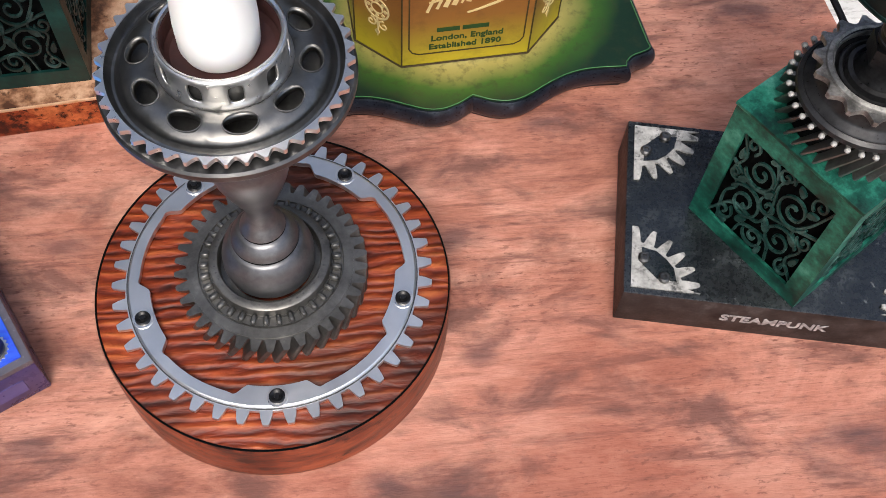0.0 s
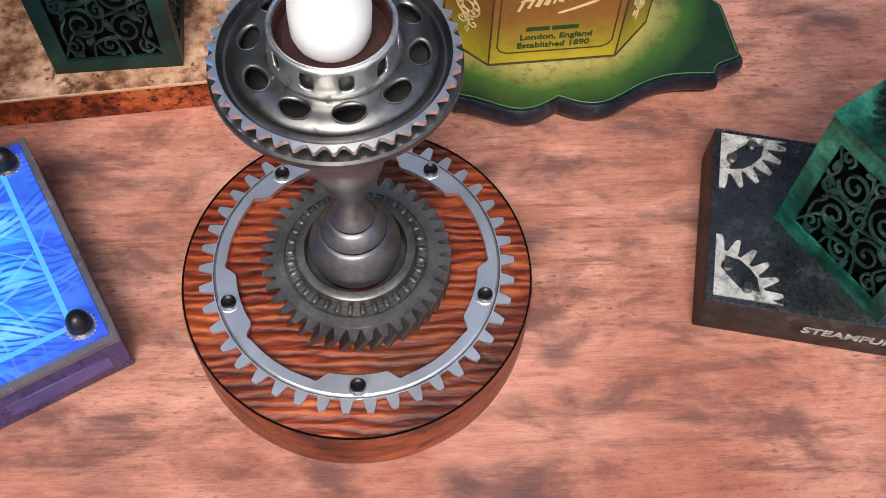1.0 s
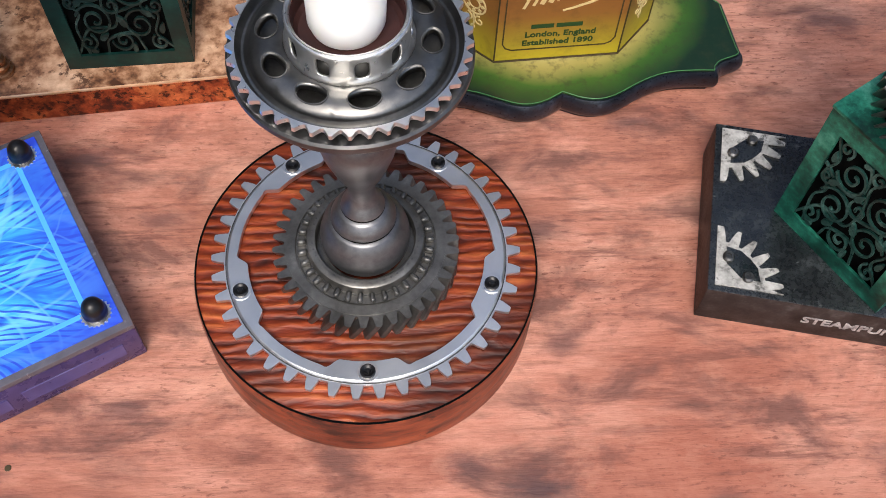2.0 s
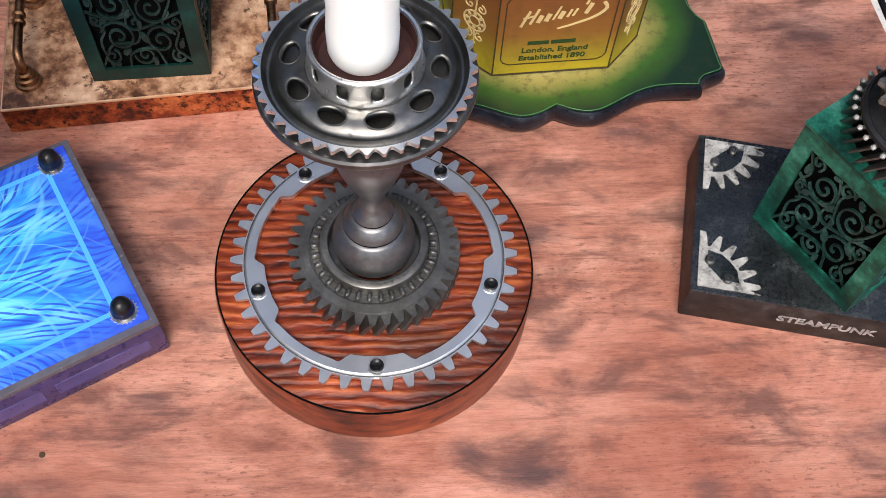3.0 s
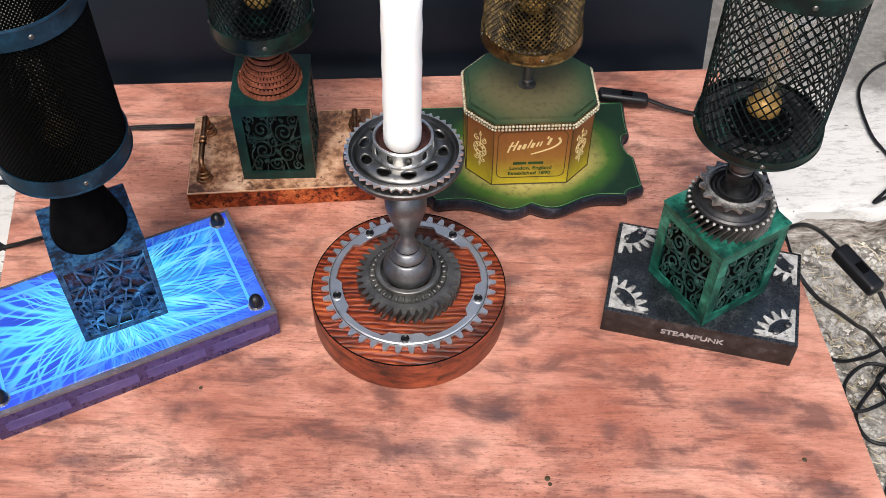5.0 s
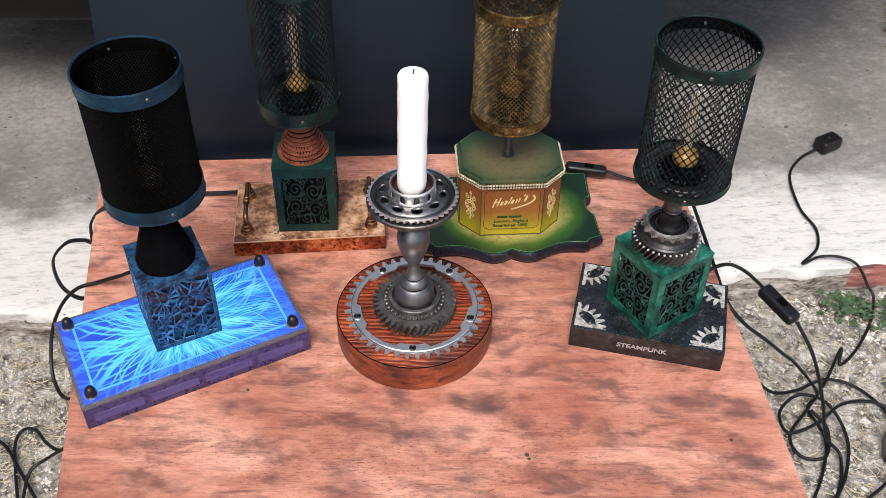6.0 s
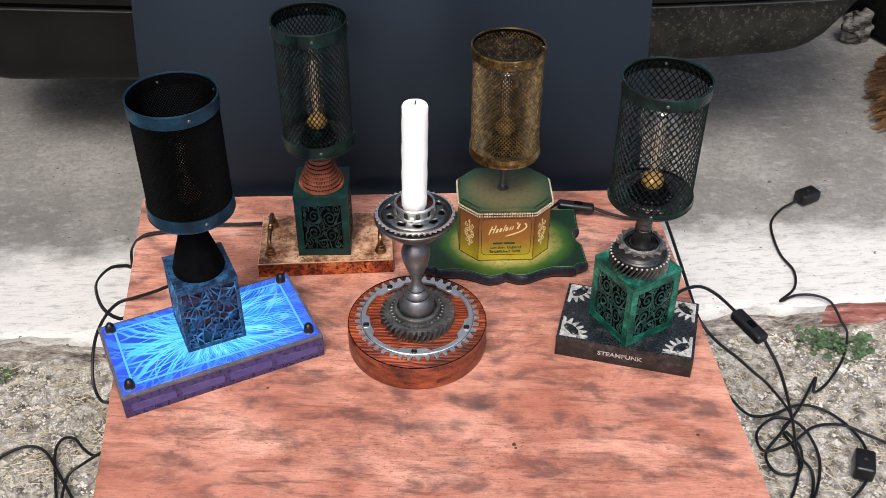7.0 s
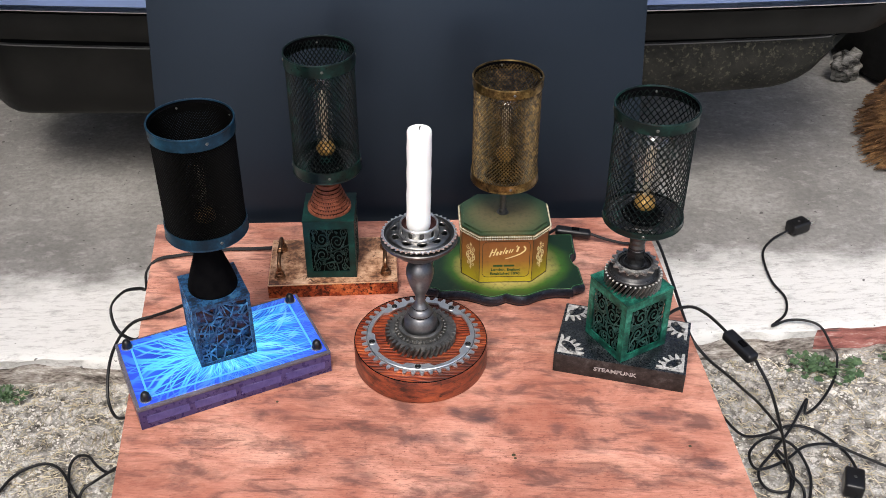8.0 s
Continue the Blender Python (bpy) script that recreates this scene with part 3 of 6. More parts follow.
M_KERBOLD = surface("old_kerb_face", [(0.3, (0.06, 0.048, 0.04)), (0.43, (0.22, 0.19, 0.165)), (0.58, (0.37, 0.335, 0.30)), (0.7, (0.60, 0.57, 0.53))], 26, fine=4, rough=(0.8, 0.95), stretch=(0.8, 3, 3), bump=0.6, depth=0.004)
M_DISH = surface("dull_steel", [(0.3, (0.15, 0.147, 0.14)), (0.6, (0.215, 0.211, 0.20)), (0.8, (0.30, 0.295, 0.28))], 50, rough=(0.30, 0.44), metal=1.0, bump=0.08)
M_STEM = surface("dark_turned_steel", [(0.3, (0.12, 0.121, 0.127)), (0.6, (0.20, 0.201, 0.208)), (0.8, (0.28, 0.28, 0.286))], 60, rough=(0.32, 0.44), metal=0.85, bump=0.03)

# ---- mesh tools ----
def make(name, bm, material, parent=None, label="", flat=False, crease=38):
    """One mesh object from a bmesh, with a material or a list of them."""
    bmesh.ops.recalc_face_normals(bm, faces=bm.faces)
    me = bpy.data.meshes.new(name)
    bm.to_mesh(me)
    bm.free()
    for m in material if isinstance(material, (list, tuple)) else [material]:
        me.materials.append(m)
    if not flat:
        me.polygons.foreach_set("use_smooth", [True] * len(me.polygons))
        me.set_sharp_from_angle(angle=radians(crease))
    ob = new(name, me)
    ob.parent = parent
    if label:
        tagged(ob, label)
    return ob


def part(name, bm, material, parent, label="", **more):
    return make(name, bm, material, parent, label, **more)


def thing(name, m, label, category, group="", kind=""):
    ob = new(name)
    ob.empty_display_size = 0.02
    ob.matrix_world = m
    return tagged(ob, label, category, group, kind)


def repeat(ob, m):
    """Another part on the same mesh, at the pose m under the same parent."""
    twin = ob.copy()
    scene.collection.objects.link(twin)
    twin.matrix_basis = m
    return twin


def box(bm, sx, sy, sz, at=(0, 0, 0), bevel=0.0, turn=0.0, seg=2, tilt=None):
    """A box that stands on at, its base's middle."""
    m = Matrix.Translation(at) @ (tilt or Matrix.Rotation(radians(turn), 4, "Z")) @ Matrix.Translation((0, 0, sz / 2))
    made = bmesh.ops.create_cube(bm, size=1, matrix=m @ Matrix.Diagonal((sx, sy, sz, 1)))
    if bevel:
        edges = {e for v in made["verts"] for e in v.link_edges}
        bmesh.ops.bevel(bm, geom=list(edges), offset=bevel, segments=seg, affect="EDGES", profile=0.6)
    return bm


def lathe(bm, profile, n=48, m=None):
    """Turns a profile of (radius, height) round the z axis."""
    m = m or Matrix()
    rings = []
    for r, z in profile:
        if r < 1e-6:
            rings.append([bm.verts.new(m @ Vector((0, 0, z)))])
        else:
            rings.append([bm.verts.new(m @ Vector((r * math.cos(a), r * math.sin(a), z))) for a in (math.tau * k / n for k in range(n))])
    for a, b in zip(rings, rings[1:]):
        for k in range(n):
            q = [a[k % len(a)], a[(k + 1) % len(a)], b[(k + 1) % len(b)], b[k % len(b)]]
            q = list(dict.fromkeys(q))
            if len(q) > 2:
                bm.faces.new(q)
    return bm


def polar(bm, inner, outer, z0, z1, n, twist=0.0, m=None):
    """A flat ring with a free inner and outer outline; the top may be turned by twist, as on a helical gear."""
    m = m or Matrix()
    rows = []
    for k in range(n):
        a = math.tau * k / n
        ri, ro = inner(a), outer(a)
        rows.append([bm.verts.new(m @ Vector((r * math.cos(a + w), r * math.sin(a + w), z))) for r, z, w in ((ri, z0, 0), (ro, z0, 0), (ro, z1, twist), (ri, z1, twist))])
    for a, b in zip(rows, rows[1:] + rows[:1]):
        for i in range(4):
            bm.faces.new((a[i], b[i], b[(i + 1) % 4], a[(i + 1) % 4]))
    return bm


def teeth(count, root, tip, width=0.5, sharp=1.0, phase=0.0):
    """The outline of a gear: width of a tooth at its foot as a share of the pitch; sharp 0 is square, 1 pointed."""

    def r(a):
        p = abs(((a * count / math.tau + phase) % 1.0) - 0.5) * 2
        if p > width:
            return root
        rise = min(1.0, (1 - p / width) / max(sharp, 0.05))
        return root + (tip - root) * math.sin(rise * math.pi / 2)

    return r


def scallop(count, root, tip, flat=0.2, phase=0.0, foot=0.72, bow=1.0):
    """The outline of a sprocket: its teeth narrow from foot to flat, both as shares of the pitch."""

    def r(a):
        p = abs(((a * count / math.tau + phase) % 1.0) - 0.5) * 2
        f = max(0.0, min(1.0, (foot - p) / (foot - flat)))
        return root + (tip - root) * f ** bow

    return r


def holed_patch(bm, place, hole, power=2.0, k=24):
    """A patch over u, v in -1..1 with a hole of half-size hole = (hu, hv), set in space by place(u, v)."""
    rings = []
    for step in (0.0, 0.12, 0.5, 1.0):
        ring = []
        for i in range(k):
            a = math.tau * (i + 0.5) / k if k % 8 else math.tau * i / k
            c, s = math.cos(a), math.sin(a)
            f = (abs(c) ** power + abs(s) ** power) ** (-1 / power)
            big = 1 / max(abs(c), abs(s))
            u = (1 - step) * hole[0] * c * f + step * c * big
            v = (1 - step) * hole[1] * s * f + step * s * big
            ring.append(bm.verts.new(place(u, v)))
        rings.append(ring)
    for a, b in zip(rings, rings[1:]):
        for i in range(k):
            bm.faces.new((a[i], a[(i + 1) % k], b[(i + 1) % k], b[i]))


def smooth_path(points, per=8):
    """Catmull-Rom through the points."""
    p = [Vector(q) for q in points]
    p = [p[0] * 2 - p[1], *p, p[-1] * 2 - p[-2]]
    out = []
    for a, b, c, d in zip(p, p[1:], p[2:], p[3:]):
        for i in range(per):
            t = i / per
            out.append(0.5 * (2 * b + (c - a) * t + (2 * a - 5 * b + 4 * c - d) * t * t + (3 * b - a - 3 * c + d) * t ** 3))
    return out + [p[-2]]


def sweep(bm, path, radius, n=8, flat=1.0):
    """A tube along a path of points; radius a number or a function of 0..1."""
    up = Vector((0.13, 0.21, 1)).normalized()
    rings = []
    for i, q in enumerate(path):
        d = (path[min(i + 1, len(path) - 1)] - path[max(i - 1, 0)]).normalized()
        up = (up - d * up.dot(d)).normalized()
        side = d.cross(up)
        r = radius(i / (len(path) - 1)) if callable(radius) else radius
        rings.append([bm.verts.new(q + side * (r * math.cos(a)) + up * (r * flat * math.sin(a))) for a in (math.tau * k / n for k in range(n))])
    for a, b in zip(rings, rings[1:]):
        for k in range(n):
            bm.faces.new((a[k], a[(k + 1) % n], b[(k + 1) % n], b[k]))
    for ring in (rings[0], rings[-1]):
        bm.faces.new(ring)
    return bm


def ribbon(bm, pts, width, z0, z1, place, taper=False):
    """A flat strip of metal along 2D points, between two depths; place sets (x, y, depth) in space."""
    rows, n = [], len(pts)
    for i, (x, y) in enumerate(pts):
        x0, y0 = pts[max(i - 1, 0)]
        x1, y1 = pts[min(i + 1, n - 1)]
        d = math.hypot(x1 - x0, y1 - y0) or 1.0
        w = width / 2 * (1 - 0.55 * i / n if taper else 1)
        nx, ny = -(y1 - y0) / d * w, (x1 - x0) / d * w
        rows.append([bm.verts.new(place(*q)) for q in ((x + nx, y + ny, z0), (x - nx, y - ny, z0), (x - nx, y - ny, z1), (x + nx, y + ny, z1))])
    for a, b in zip(rows, rows[1:]):
        for k in range(4):
            bm.faces.new((a[k], a[(k + 1) % 4], b[(k + 1) % 4], b[k]))
    bm.faces.new(rows[0])
    bm.faces.new(rows[-1])


def prism(bm, outline, z0, z1, place=None):
    """A solid on a 2D outline."""
    place = place or (lambda x, y, z: Vector((x, y, z)))
    low = [bm.verts.new(place(x, y, z0)) for x, y in outline]
    top = [bm.verts.new(place(x, y, z1)) for x, y in outline]
    n = len(outline)
    for k in range(n):
        bm.faces.new((low[k], low[(k + 1) % n], top[(k + 1) % n], top[k]))
    return bm.faces.new(low), bm.faces.new(top)


def spiral(cx, cy, r, turns, start, way, n=34):
    return [(cx + q * math.cos(a), cy + q * math.sin(a)) for k in range(n)
            for q, a in [(r * (1 - 0.86 * k / (n - 1)), radians(start) + way * math.tau * turns * k / (n - 1))]]


def lattice(bm, r, z0, z1, around, rows, wide, thick):
    """Expanded metal rolled into a tube: strands that climb both ways round it."""
    steps = rows * 2
    for way in (1, -1):
        for s in range(around):
            a0, before = math.tau * s / around, None
            for k in range(steps + 1):
                a = a0 + way * math.pi / around * k
                z = z0 + (z1 - z0) * k / steps
                c, d = math.cos(a), math.sin(a)
                t = wide / 2 / r
                ca, sa, cb, sb = math.cos(a - t), math.sin(a - t), math.cos(a + t), math.sin(a + t)
                now = [bm.verts.new(q) for q in ((r * ca, r * sa, z), (r * cb, r * sb, z), ((r + thick) * c, (r + thick) * d, z))]
                if before:
                    for i in range(3):
                        bm.faces.new((before[i], before[(i + 1) % 3], now[(i + 1) % 3], now[i]))
                before = now
    return bm


def letters(name, text, size, depth, m, material, parent, shear=0.0, bold=0.0):
    """Raised letters in the built-in font, as a mesh part."""
    curve = bpy.data.curves.new(name, "FONT")
    curve.body, curve.size, curve.extrude, curve.shear = text, size, depth, shear
    curve.align_x, curve.align_y = "CENTER", "CENTER"
    curve.resolution_u = 3
    curve.offset = bold
    holder = new(name + "_curve", curve)
    me = bpy.data.meshes.new_from_object(holder.evaluated_get(bpy.context.evaluated_depsgraph_get()))
    bpy.data.objects.remove(holder)
    bpy.data.curves.remove(curve)
    me.materials.clear()
    me.materials.append(material)
    ob = new(name, me)
    ob.parent = parent
    ob.matrix_basis = m
    return ob


# ---- the table ----
def build_table():
    """A low board on four legs; its back edge runs at a slight angle."""
    t = thing("table", Matrix(), "low plywood board table stained red-brown with dark blots", "table")
    bm = bmesh.new()
    low, top = prism(bm, [(-0.3265, -0.335), (0.4085, -0.335), (0.331, 0.3425), (-0.4285, 0.2915)], -0.018, 0.0)
    bmesh.ops.bevel(bm, geom=list(top.edges), offset=0.0015, segments=2, affect="EDGES")
    bm.normal_update()
    for f in bm.faces:
        f.material_index = 0 if f.normal.z > 0.5 else 1
    part("tabletop", bm, [M_TABLE, M_EDGE], t)
    leg = None
    for x, y in ((-0.27, -0.28), (0.34, -0.28), (0.28, 0.27), (-0.35, 0.23)):
        if leg is None:
            bm = box(bmesh.new(), 0.04, 0.04, 0.262, (0, 0, -0.280), 0.002)
            leg = part("leg", bm, M_LEG, t)
            leg.matrix_basis = pose(x, y, 0)
        else:
            repeat(leg, pose(x, y, 0))
    # two nail holes and a few dents in the surface
    for x, y, r in ((-0.1762, -0.0925, 0.0014), (0.3315, -0.1485, 0.0017), (0.1195, -0.171, 0.0020), (0.1215, -0.176, 0.0015)):
        bm = lathe(bmesh.new(), [(0, 0.0006), (r, 0.0004), (r * 1.25, 0.0)], 10)
        part("nail_head", bm, M_INK, t).matrix_basis = pose(x, y, 0)


# ---- candle stand ----
def build_candle_stand():
    t = thing("candle_holder", pose(0, 0, 0), "candle holder of chainring and gears on a burnt-pine base", "candle holder")
    R = 0.0868
    bm = lathe(bmesh.new(), [(0, 0), (R - 0.0015, 0), (R, 0.0015), (R, 0.0335), (R - 0.0006, 0.0350), (R - 0.0025, 0.0358), (0, 0.0358)], 96)
    bm.normal_update()
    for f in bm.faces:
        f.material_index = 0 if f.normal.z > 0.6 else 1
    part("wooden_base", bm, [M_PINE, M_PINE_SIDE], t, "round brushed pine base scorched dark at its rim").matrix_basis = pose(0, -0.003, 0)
    # rim line scorched round the top edge
    bm = polar(bmesh.new(), lambda a: R - 0.0014, lambda a: R - 0.0006, 0.0350, 0.0360, 96)
    part("scorched_rim", bm, M_VOID, t).matrix_basis = pose(0, -0.003, 0)

    def tab(a):
        d = min(abs((a + math.pi / 2 - math.tau * k / 5 + math.pi) % math.tau - math.pi) for k in range(5))
        f = max(0.0, min(1.0, (0.32 - d) / 0.10))
        f = f * f * (3 - 2 * f)
        return 0.0642 - 0.0048 * f + 0.0006 * math.exp(-((d - 0.31) / 0.04) ** 2)

    bm = polar(bmesh.new(), tab, lambda a: 0.0690, 0.0368, 0.0402, 560)
    lathe(bm, [(0.0690, 0.0402), (0.0696, 0.0399), (0.0701, 0.0390), (0.0701, 0.0370)], 140)
    ring = part("chainring", bm, M_ALLOY, t, "silver alloy chainring with pointed teeth")
    bm = polar(bmesh.new(), lambda a: 0.0688, scallop(42, 0.0712, 0.0777, 0.24, 0.5, 0.56, 0.7), 0.0366, 0.0388, 42 * 24)
    part("chainring_teeth", bm, M_ALLOY, ring)
    part("groove", polar(bmesh.new(), lambda a: 0.0699, lambda a: 0.0706, 0.0385, 0.0391, 96), M_DARKSTEEL, ring)
    bm = lathe(bmesh.new(), [(0.0, 0.0022), (0.0012, 0.0022), (0.0014, 0.0012), (0.0022, 0.0014), (0.0031, 0.0022), (0.0037, 0.0016), (0.0038, 0.0)], 20)
    bolt = None
    for k in range(5):
        a = math.radians(-90 + 72 * k)
        m = pose(0.065 * math.cos(a), 0.065 * math.sin(a), 0.0402)
        if bolt is None:
            bolt = part("chainring_bolt", bm, M_BLACK, t)
            bolt.matrix_basis = m
            seat = part("washer", polar(bmesh.new(), lambda a: 0.0036, lambda a: 0.0050, 0.0, 0.0006, 24), M_BRIGHT, t)
            seat.matrix_basis = m
        else:
            repeat(bolt, m)
            repeat(seat, m)
    gear = part("helical_gear", polar(bmesh.new(), lambda a: 0.020, scallop(38, 0.0404, 0.0462, 0.36, 0.0, 0.72, 0.8), 0.0359, 0.0490, 38 * 10, 0.13), M_STEEL, t, "worn steel helical gear")
    bm = lathe(bmesh.new(), [(0.0396, 0.0488), (0.0396, 0.0496), (0.0350, 0.0500), (0.0345, 0.0488), (0.0342, 0.0486), (0.0338, 0.0500), (0.0300, 0.0502), (0.0296, 0.0512),
                              (0.0292, 0.0512), (0.0288, 0.0562), (0.0280, 0.0568), (0.0248, 0.0568), (0.0242, 0.0560), (0.0240, 0.0500)], 72)
    part("gear_hub", bm, M_STEEL, gear)
    bm = bmesh.new()
    for k in range(34):
        a = math.tau * k / 34
        box(bm, 0.0048, 0.0026, 0.0034, (0.0316 * math.cos(a), 0.0316 * math.sin(a), 0.0500), 0.0008, math.degrees(a), 1)
    part("ring_teeth", bm, M_STEEL, gear)
    bm = bmesh.new()
    for k in range(46):
        a = math.tau * k / 46
        lathe(bm, [(0.0005, -0.0002), (0.0005, 0.0002), (0, 0.0002)], 6, pose(0.0262 * math.cos(a), 0.0262 * math.sin(a), 0.0568))
    part("punched_marks", bm, M_DARKSTEEL, gear)
    stem = [(0.0, 0.0490), (0.0190, 0.0490), (0.0208, 0.0525), (0.0218, 0.0575), (0.0216, 0.0630), (0.0202, 0.0685), (0.0176, 0.0728), (0.0166, 0.0738), (0.0150, 0.0741), (0.0148, 0.0749),
            (0.0156, 0.0754), (0.0156, 0.0766), (0.0146, 0.0794), (0.0124, 0.0826), (0.0115, 0.0834), (0.0099, 0.0838), (0.0097, 0.0846), (0.0104, 0.0851), (0.0101, 0.0864), (0.0082, 0.0892), (0.0068, 0.0925),
            (0.0062, 0.0960), (0.0062, 0.1000), (0.0070, 0.1040), (0.0085, 0.1075), (0.0098, 0.1105),
            (0.0130, 0.1190), (0.0158, 0.1280), (0.0174, 0.1360), (0.0173, 0.1425), (0.0155, 0.1480), (0.0120, 0.1525), (0.0094, 0.1550), (0.0092, 0.1575), (0.0112, 0.1590), (0.0115, 0.1615)]
    lean = pose(0, 0, 0.049) @ pose(0, 0, 0, *STEM_LEAN) @ pose(0, 0, -0.049)
    part("turned_stem", lathe(bmesh.new(), stem, 56), M_STEM, t, "dark turned metal stem").matrix_basis = lean
    # thin black rings that paint the shade in the stem's creases
    for r, z in ((0.0152, 0.0745), (0.0100, 0.0842), (0.0096, 0.1562)):
        crease = [(r + 0.0004 * math.cos(a), z + 0.0005 * math.sin(a)) for a in (math.tau * k / 6 for k in range(7))]
        part("crease", lathe(bmesh.new(), crease, 48), M_VOID, t).matrix_basis = lean
    # the dish: a sprocket bowl
    under = [(0.0, 0.1600), (0.0130, 0.1605), (0.0220, 0.1650), (0.0330, 0.1740), (0.0425, 0.1835), (0.0462, 0.1868), (0.0473, 0.1888), (0.0473, 0.1912), (0.0464, 0.1922), (0.0395, 0.1924)]
    dish = part("dish", lathe(bmesh.new(), under, 96), M_DARKSTEEL, t, "steel sprocket dish with round lightening holes")
    dish.matrix_basis = lean

    def bowl(u, v, k):
        q = (v + 1) / 2
        r = 0.0236 + 0.0152 * q
        a = math.tau * (k + u / 2) / 10 + radians(-8)
        return Vector((r * math.cos(a), r * math.sin(a), 0.1985 + 0.0060 * q - 0.0080 * q ** 2.5))

    bm = bmesh.new()
    for k in range(10):
        holed_patch(bm, lambda u, v, k=k: bowl(u, v, k), (0.63, 0.56), 2.0, 32)
    bmesh.ops.remove_doubles(bm, verts=bm.verts, dist=1e-5)
    for k in range(10):
        ring = [bowl(0.64 * math.cos(a), 0.57 * math.sin(a), k) + Vector((0, 0, 0.0002)) for a in (math.tau * i / 24 for i in range(25))]
        part("hole_lip", sweep(bmesh.new(), ring, 0.00030, 6), M_STEEL, dish)
    floor = part("pierced_plate", bm, M_DISH, dish)
    wall = floor.modifiers.new("thickness", "SOLIDIFY")
    wall.thickness, wall.offset = 0.0030, -1
    bm = lathe(bmesh.new(), [(0.0, 0.1835), (0.026, 0.1838), (0.033, 0.1850), (0.0395, 0.1905)], 64)
    part("bowl_inside", bm, M_STEEL, dish)
    bm = lathe(bmesh.new(), [(0.0386, 0.1966), (0.0392, 0.1954), (0.0400, 0.1946), (0.0410, 0.1945), (0.0419, 0.1954), (0.0425, 0.1968), (0.0432, 0.1976), (0.0436, 0.1968)], 96)
    part("rim_groove", bm, M_DISH, dish, "dull steel groove inside the toothed rim")
    bm = polar(bmesh.new(), lambda a: 0.0430, scallop(42, 0.0437, 0.0466, 0.16, 0.0, 0.96, 1.5), 0.1956, 0.1978, 42 * 24)
    # steel paler than the dish paints the sunlight caught by the teeth
    part("rim_teeth", bm, M_BRIGHT, dish, "worn sprocket teeth with sunlit brightness in their steel colour")

    def collar_at(u, v, k):
        a = math.tau * (k + u / 2) / 10 + radians(-6)
        z = 0.2052 + 0.0070 * v
        r = 0.0223 + (0.0016 * max(0.0, -v - 0.6) / 0.4)
        return Vector((r * math.cos(a), r * math.sin(a), z))

    bm = bmesh.new()
    for k in range(10):
        holed_patch(bm, lambda u, v, k=k: collar_at(u, v, k), (0.38, 0.62), 3.4, 32)
    bmesh.ops.remove_doubles(bm, verts=bm.verts, dist=1e-5)
    collar = part("collar", bm, M_BRIGHT, dish, "polished steel collar with square windows")
    wall = collar.modifiers.new("thickness", "SOLIDIFY")
    wall.thickness, wall.offset = 0.0012, 1
    bm = lathe(bmesh.new(), [(0.0211, 0.2108), (0.0217, 0.2124), (0.0225, 0.2127), (0.0230, 0.2116)], 72)
    part("collar_lip", bm, M_BRIGHT, dish)
    bm = lathe(bmesh.new(), [(0.0, 0.2030), (0.0188, 0.2030), (0.0205, 0.2045), (0.0207, 0.2100), (0.0212, 0.2112)], 64)
    part("candle_cup", bm, M_CUPWOOD, dish, "dark brown inner cup")
    bm = lathe(bmesh.new(), [(0.0207, 0.1960), (0.0207, 0.2100)], 64)
    part("cup_wall", bm, M_STEEL, dish)
    # the candle
    c = thing("candle", lean @ pose(-0.0008, 0.0010, 0.2031, *CANDLE_LEAN), "plain white pillar candle standing in the steel collar", "candle")
    H, r = 0.1350, 0.0146
    rings = [(0, 0), (r - 0.0035, 0), (r - 0.0012, 0.0012), (r, 0.0045)] + [(r + 0.0003 * math.sin(k * 2.1), 0.0045 + (H - 0.0085) * k / 12) for k in range(1, 13)]
    rings += [(r - 0.0012, H - 0.0012), (r - 0.0040, H), (0.004, H - 0.0010), (0, H - 0.0012)]
    part("wax", lathe(bmesh.new(), rings, 40), M_WAX, c)
    part("wick", sweep(bmesh.new(), smooth_path([(0, 0, H - 0.002), (0.0003, 0, H + 0.0015), (0.001, 0.0004, H + 0.0035)], 4), 0.0007, 6), M_WICK, c)


# ---- lamps ----
SCROLLS = [(0.30, 0.76, 0.17, 1.7, 200, 1), (0.70, 0.70, 0.19, 1.8, -20, -1), (0.28, 0.38, 0.19, 1.8, 160, -1), (0.72, 0.31, 0.18, 1.7, 20, 1), (0.49, 0.53, 0.11, 1.4, 90, 1),
           (0.50, 0.14, 0.12, 1.5, 180, 1), (0.13, 0.14, 0.10, 1.4, 60, -1), (0.88, 0.10, 0.09, 1.4, 120, 1), (0.12, 0.93, 0.08, 1.3, -60, 1), (0.88, 0.92, 0.09, 1.3, 240, -1),
           (0.50, 0.91, 0.09, 1.4, 0, 1), (0.92, 0.50, 0.08, 1.3, 180, 1), (0.08, 0.58, 0.07, 1.3, 0, -1)]
STEMS = [[(0.0, 0.02), (0.18, 0.28), (0.46, 0.30), (0.52, 0.55), (0.48, 0.80), (0.62, 1.0)], [(1.0, 0.03), (0.86, 0.20), (0.93, 0.40), (0.78, 0.50), (0.90, 0.72), (1.0, 0.97)],
         [(0.0, 0.98), (0.10, 0.78), (0.04, 0.60), (0.14, 0.46), (0.06, 0.30), (0.10, 0.0)], [(0.30, 0.0), (0.36, 0.16), (0.62, 0.20), (0.70, 0.0)], [(0.22, 1.0), (0.40, 0.92), (0.44, 0.66), (0.26, 0.58), (0.0, 0.68)],
         [(1.0, 0.62), (0.84, 0.56), (0.60, 0.47), (0.46, 0.44)]]
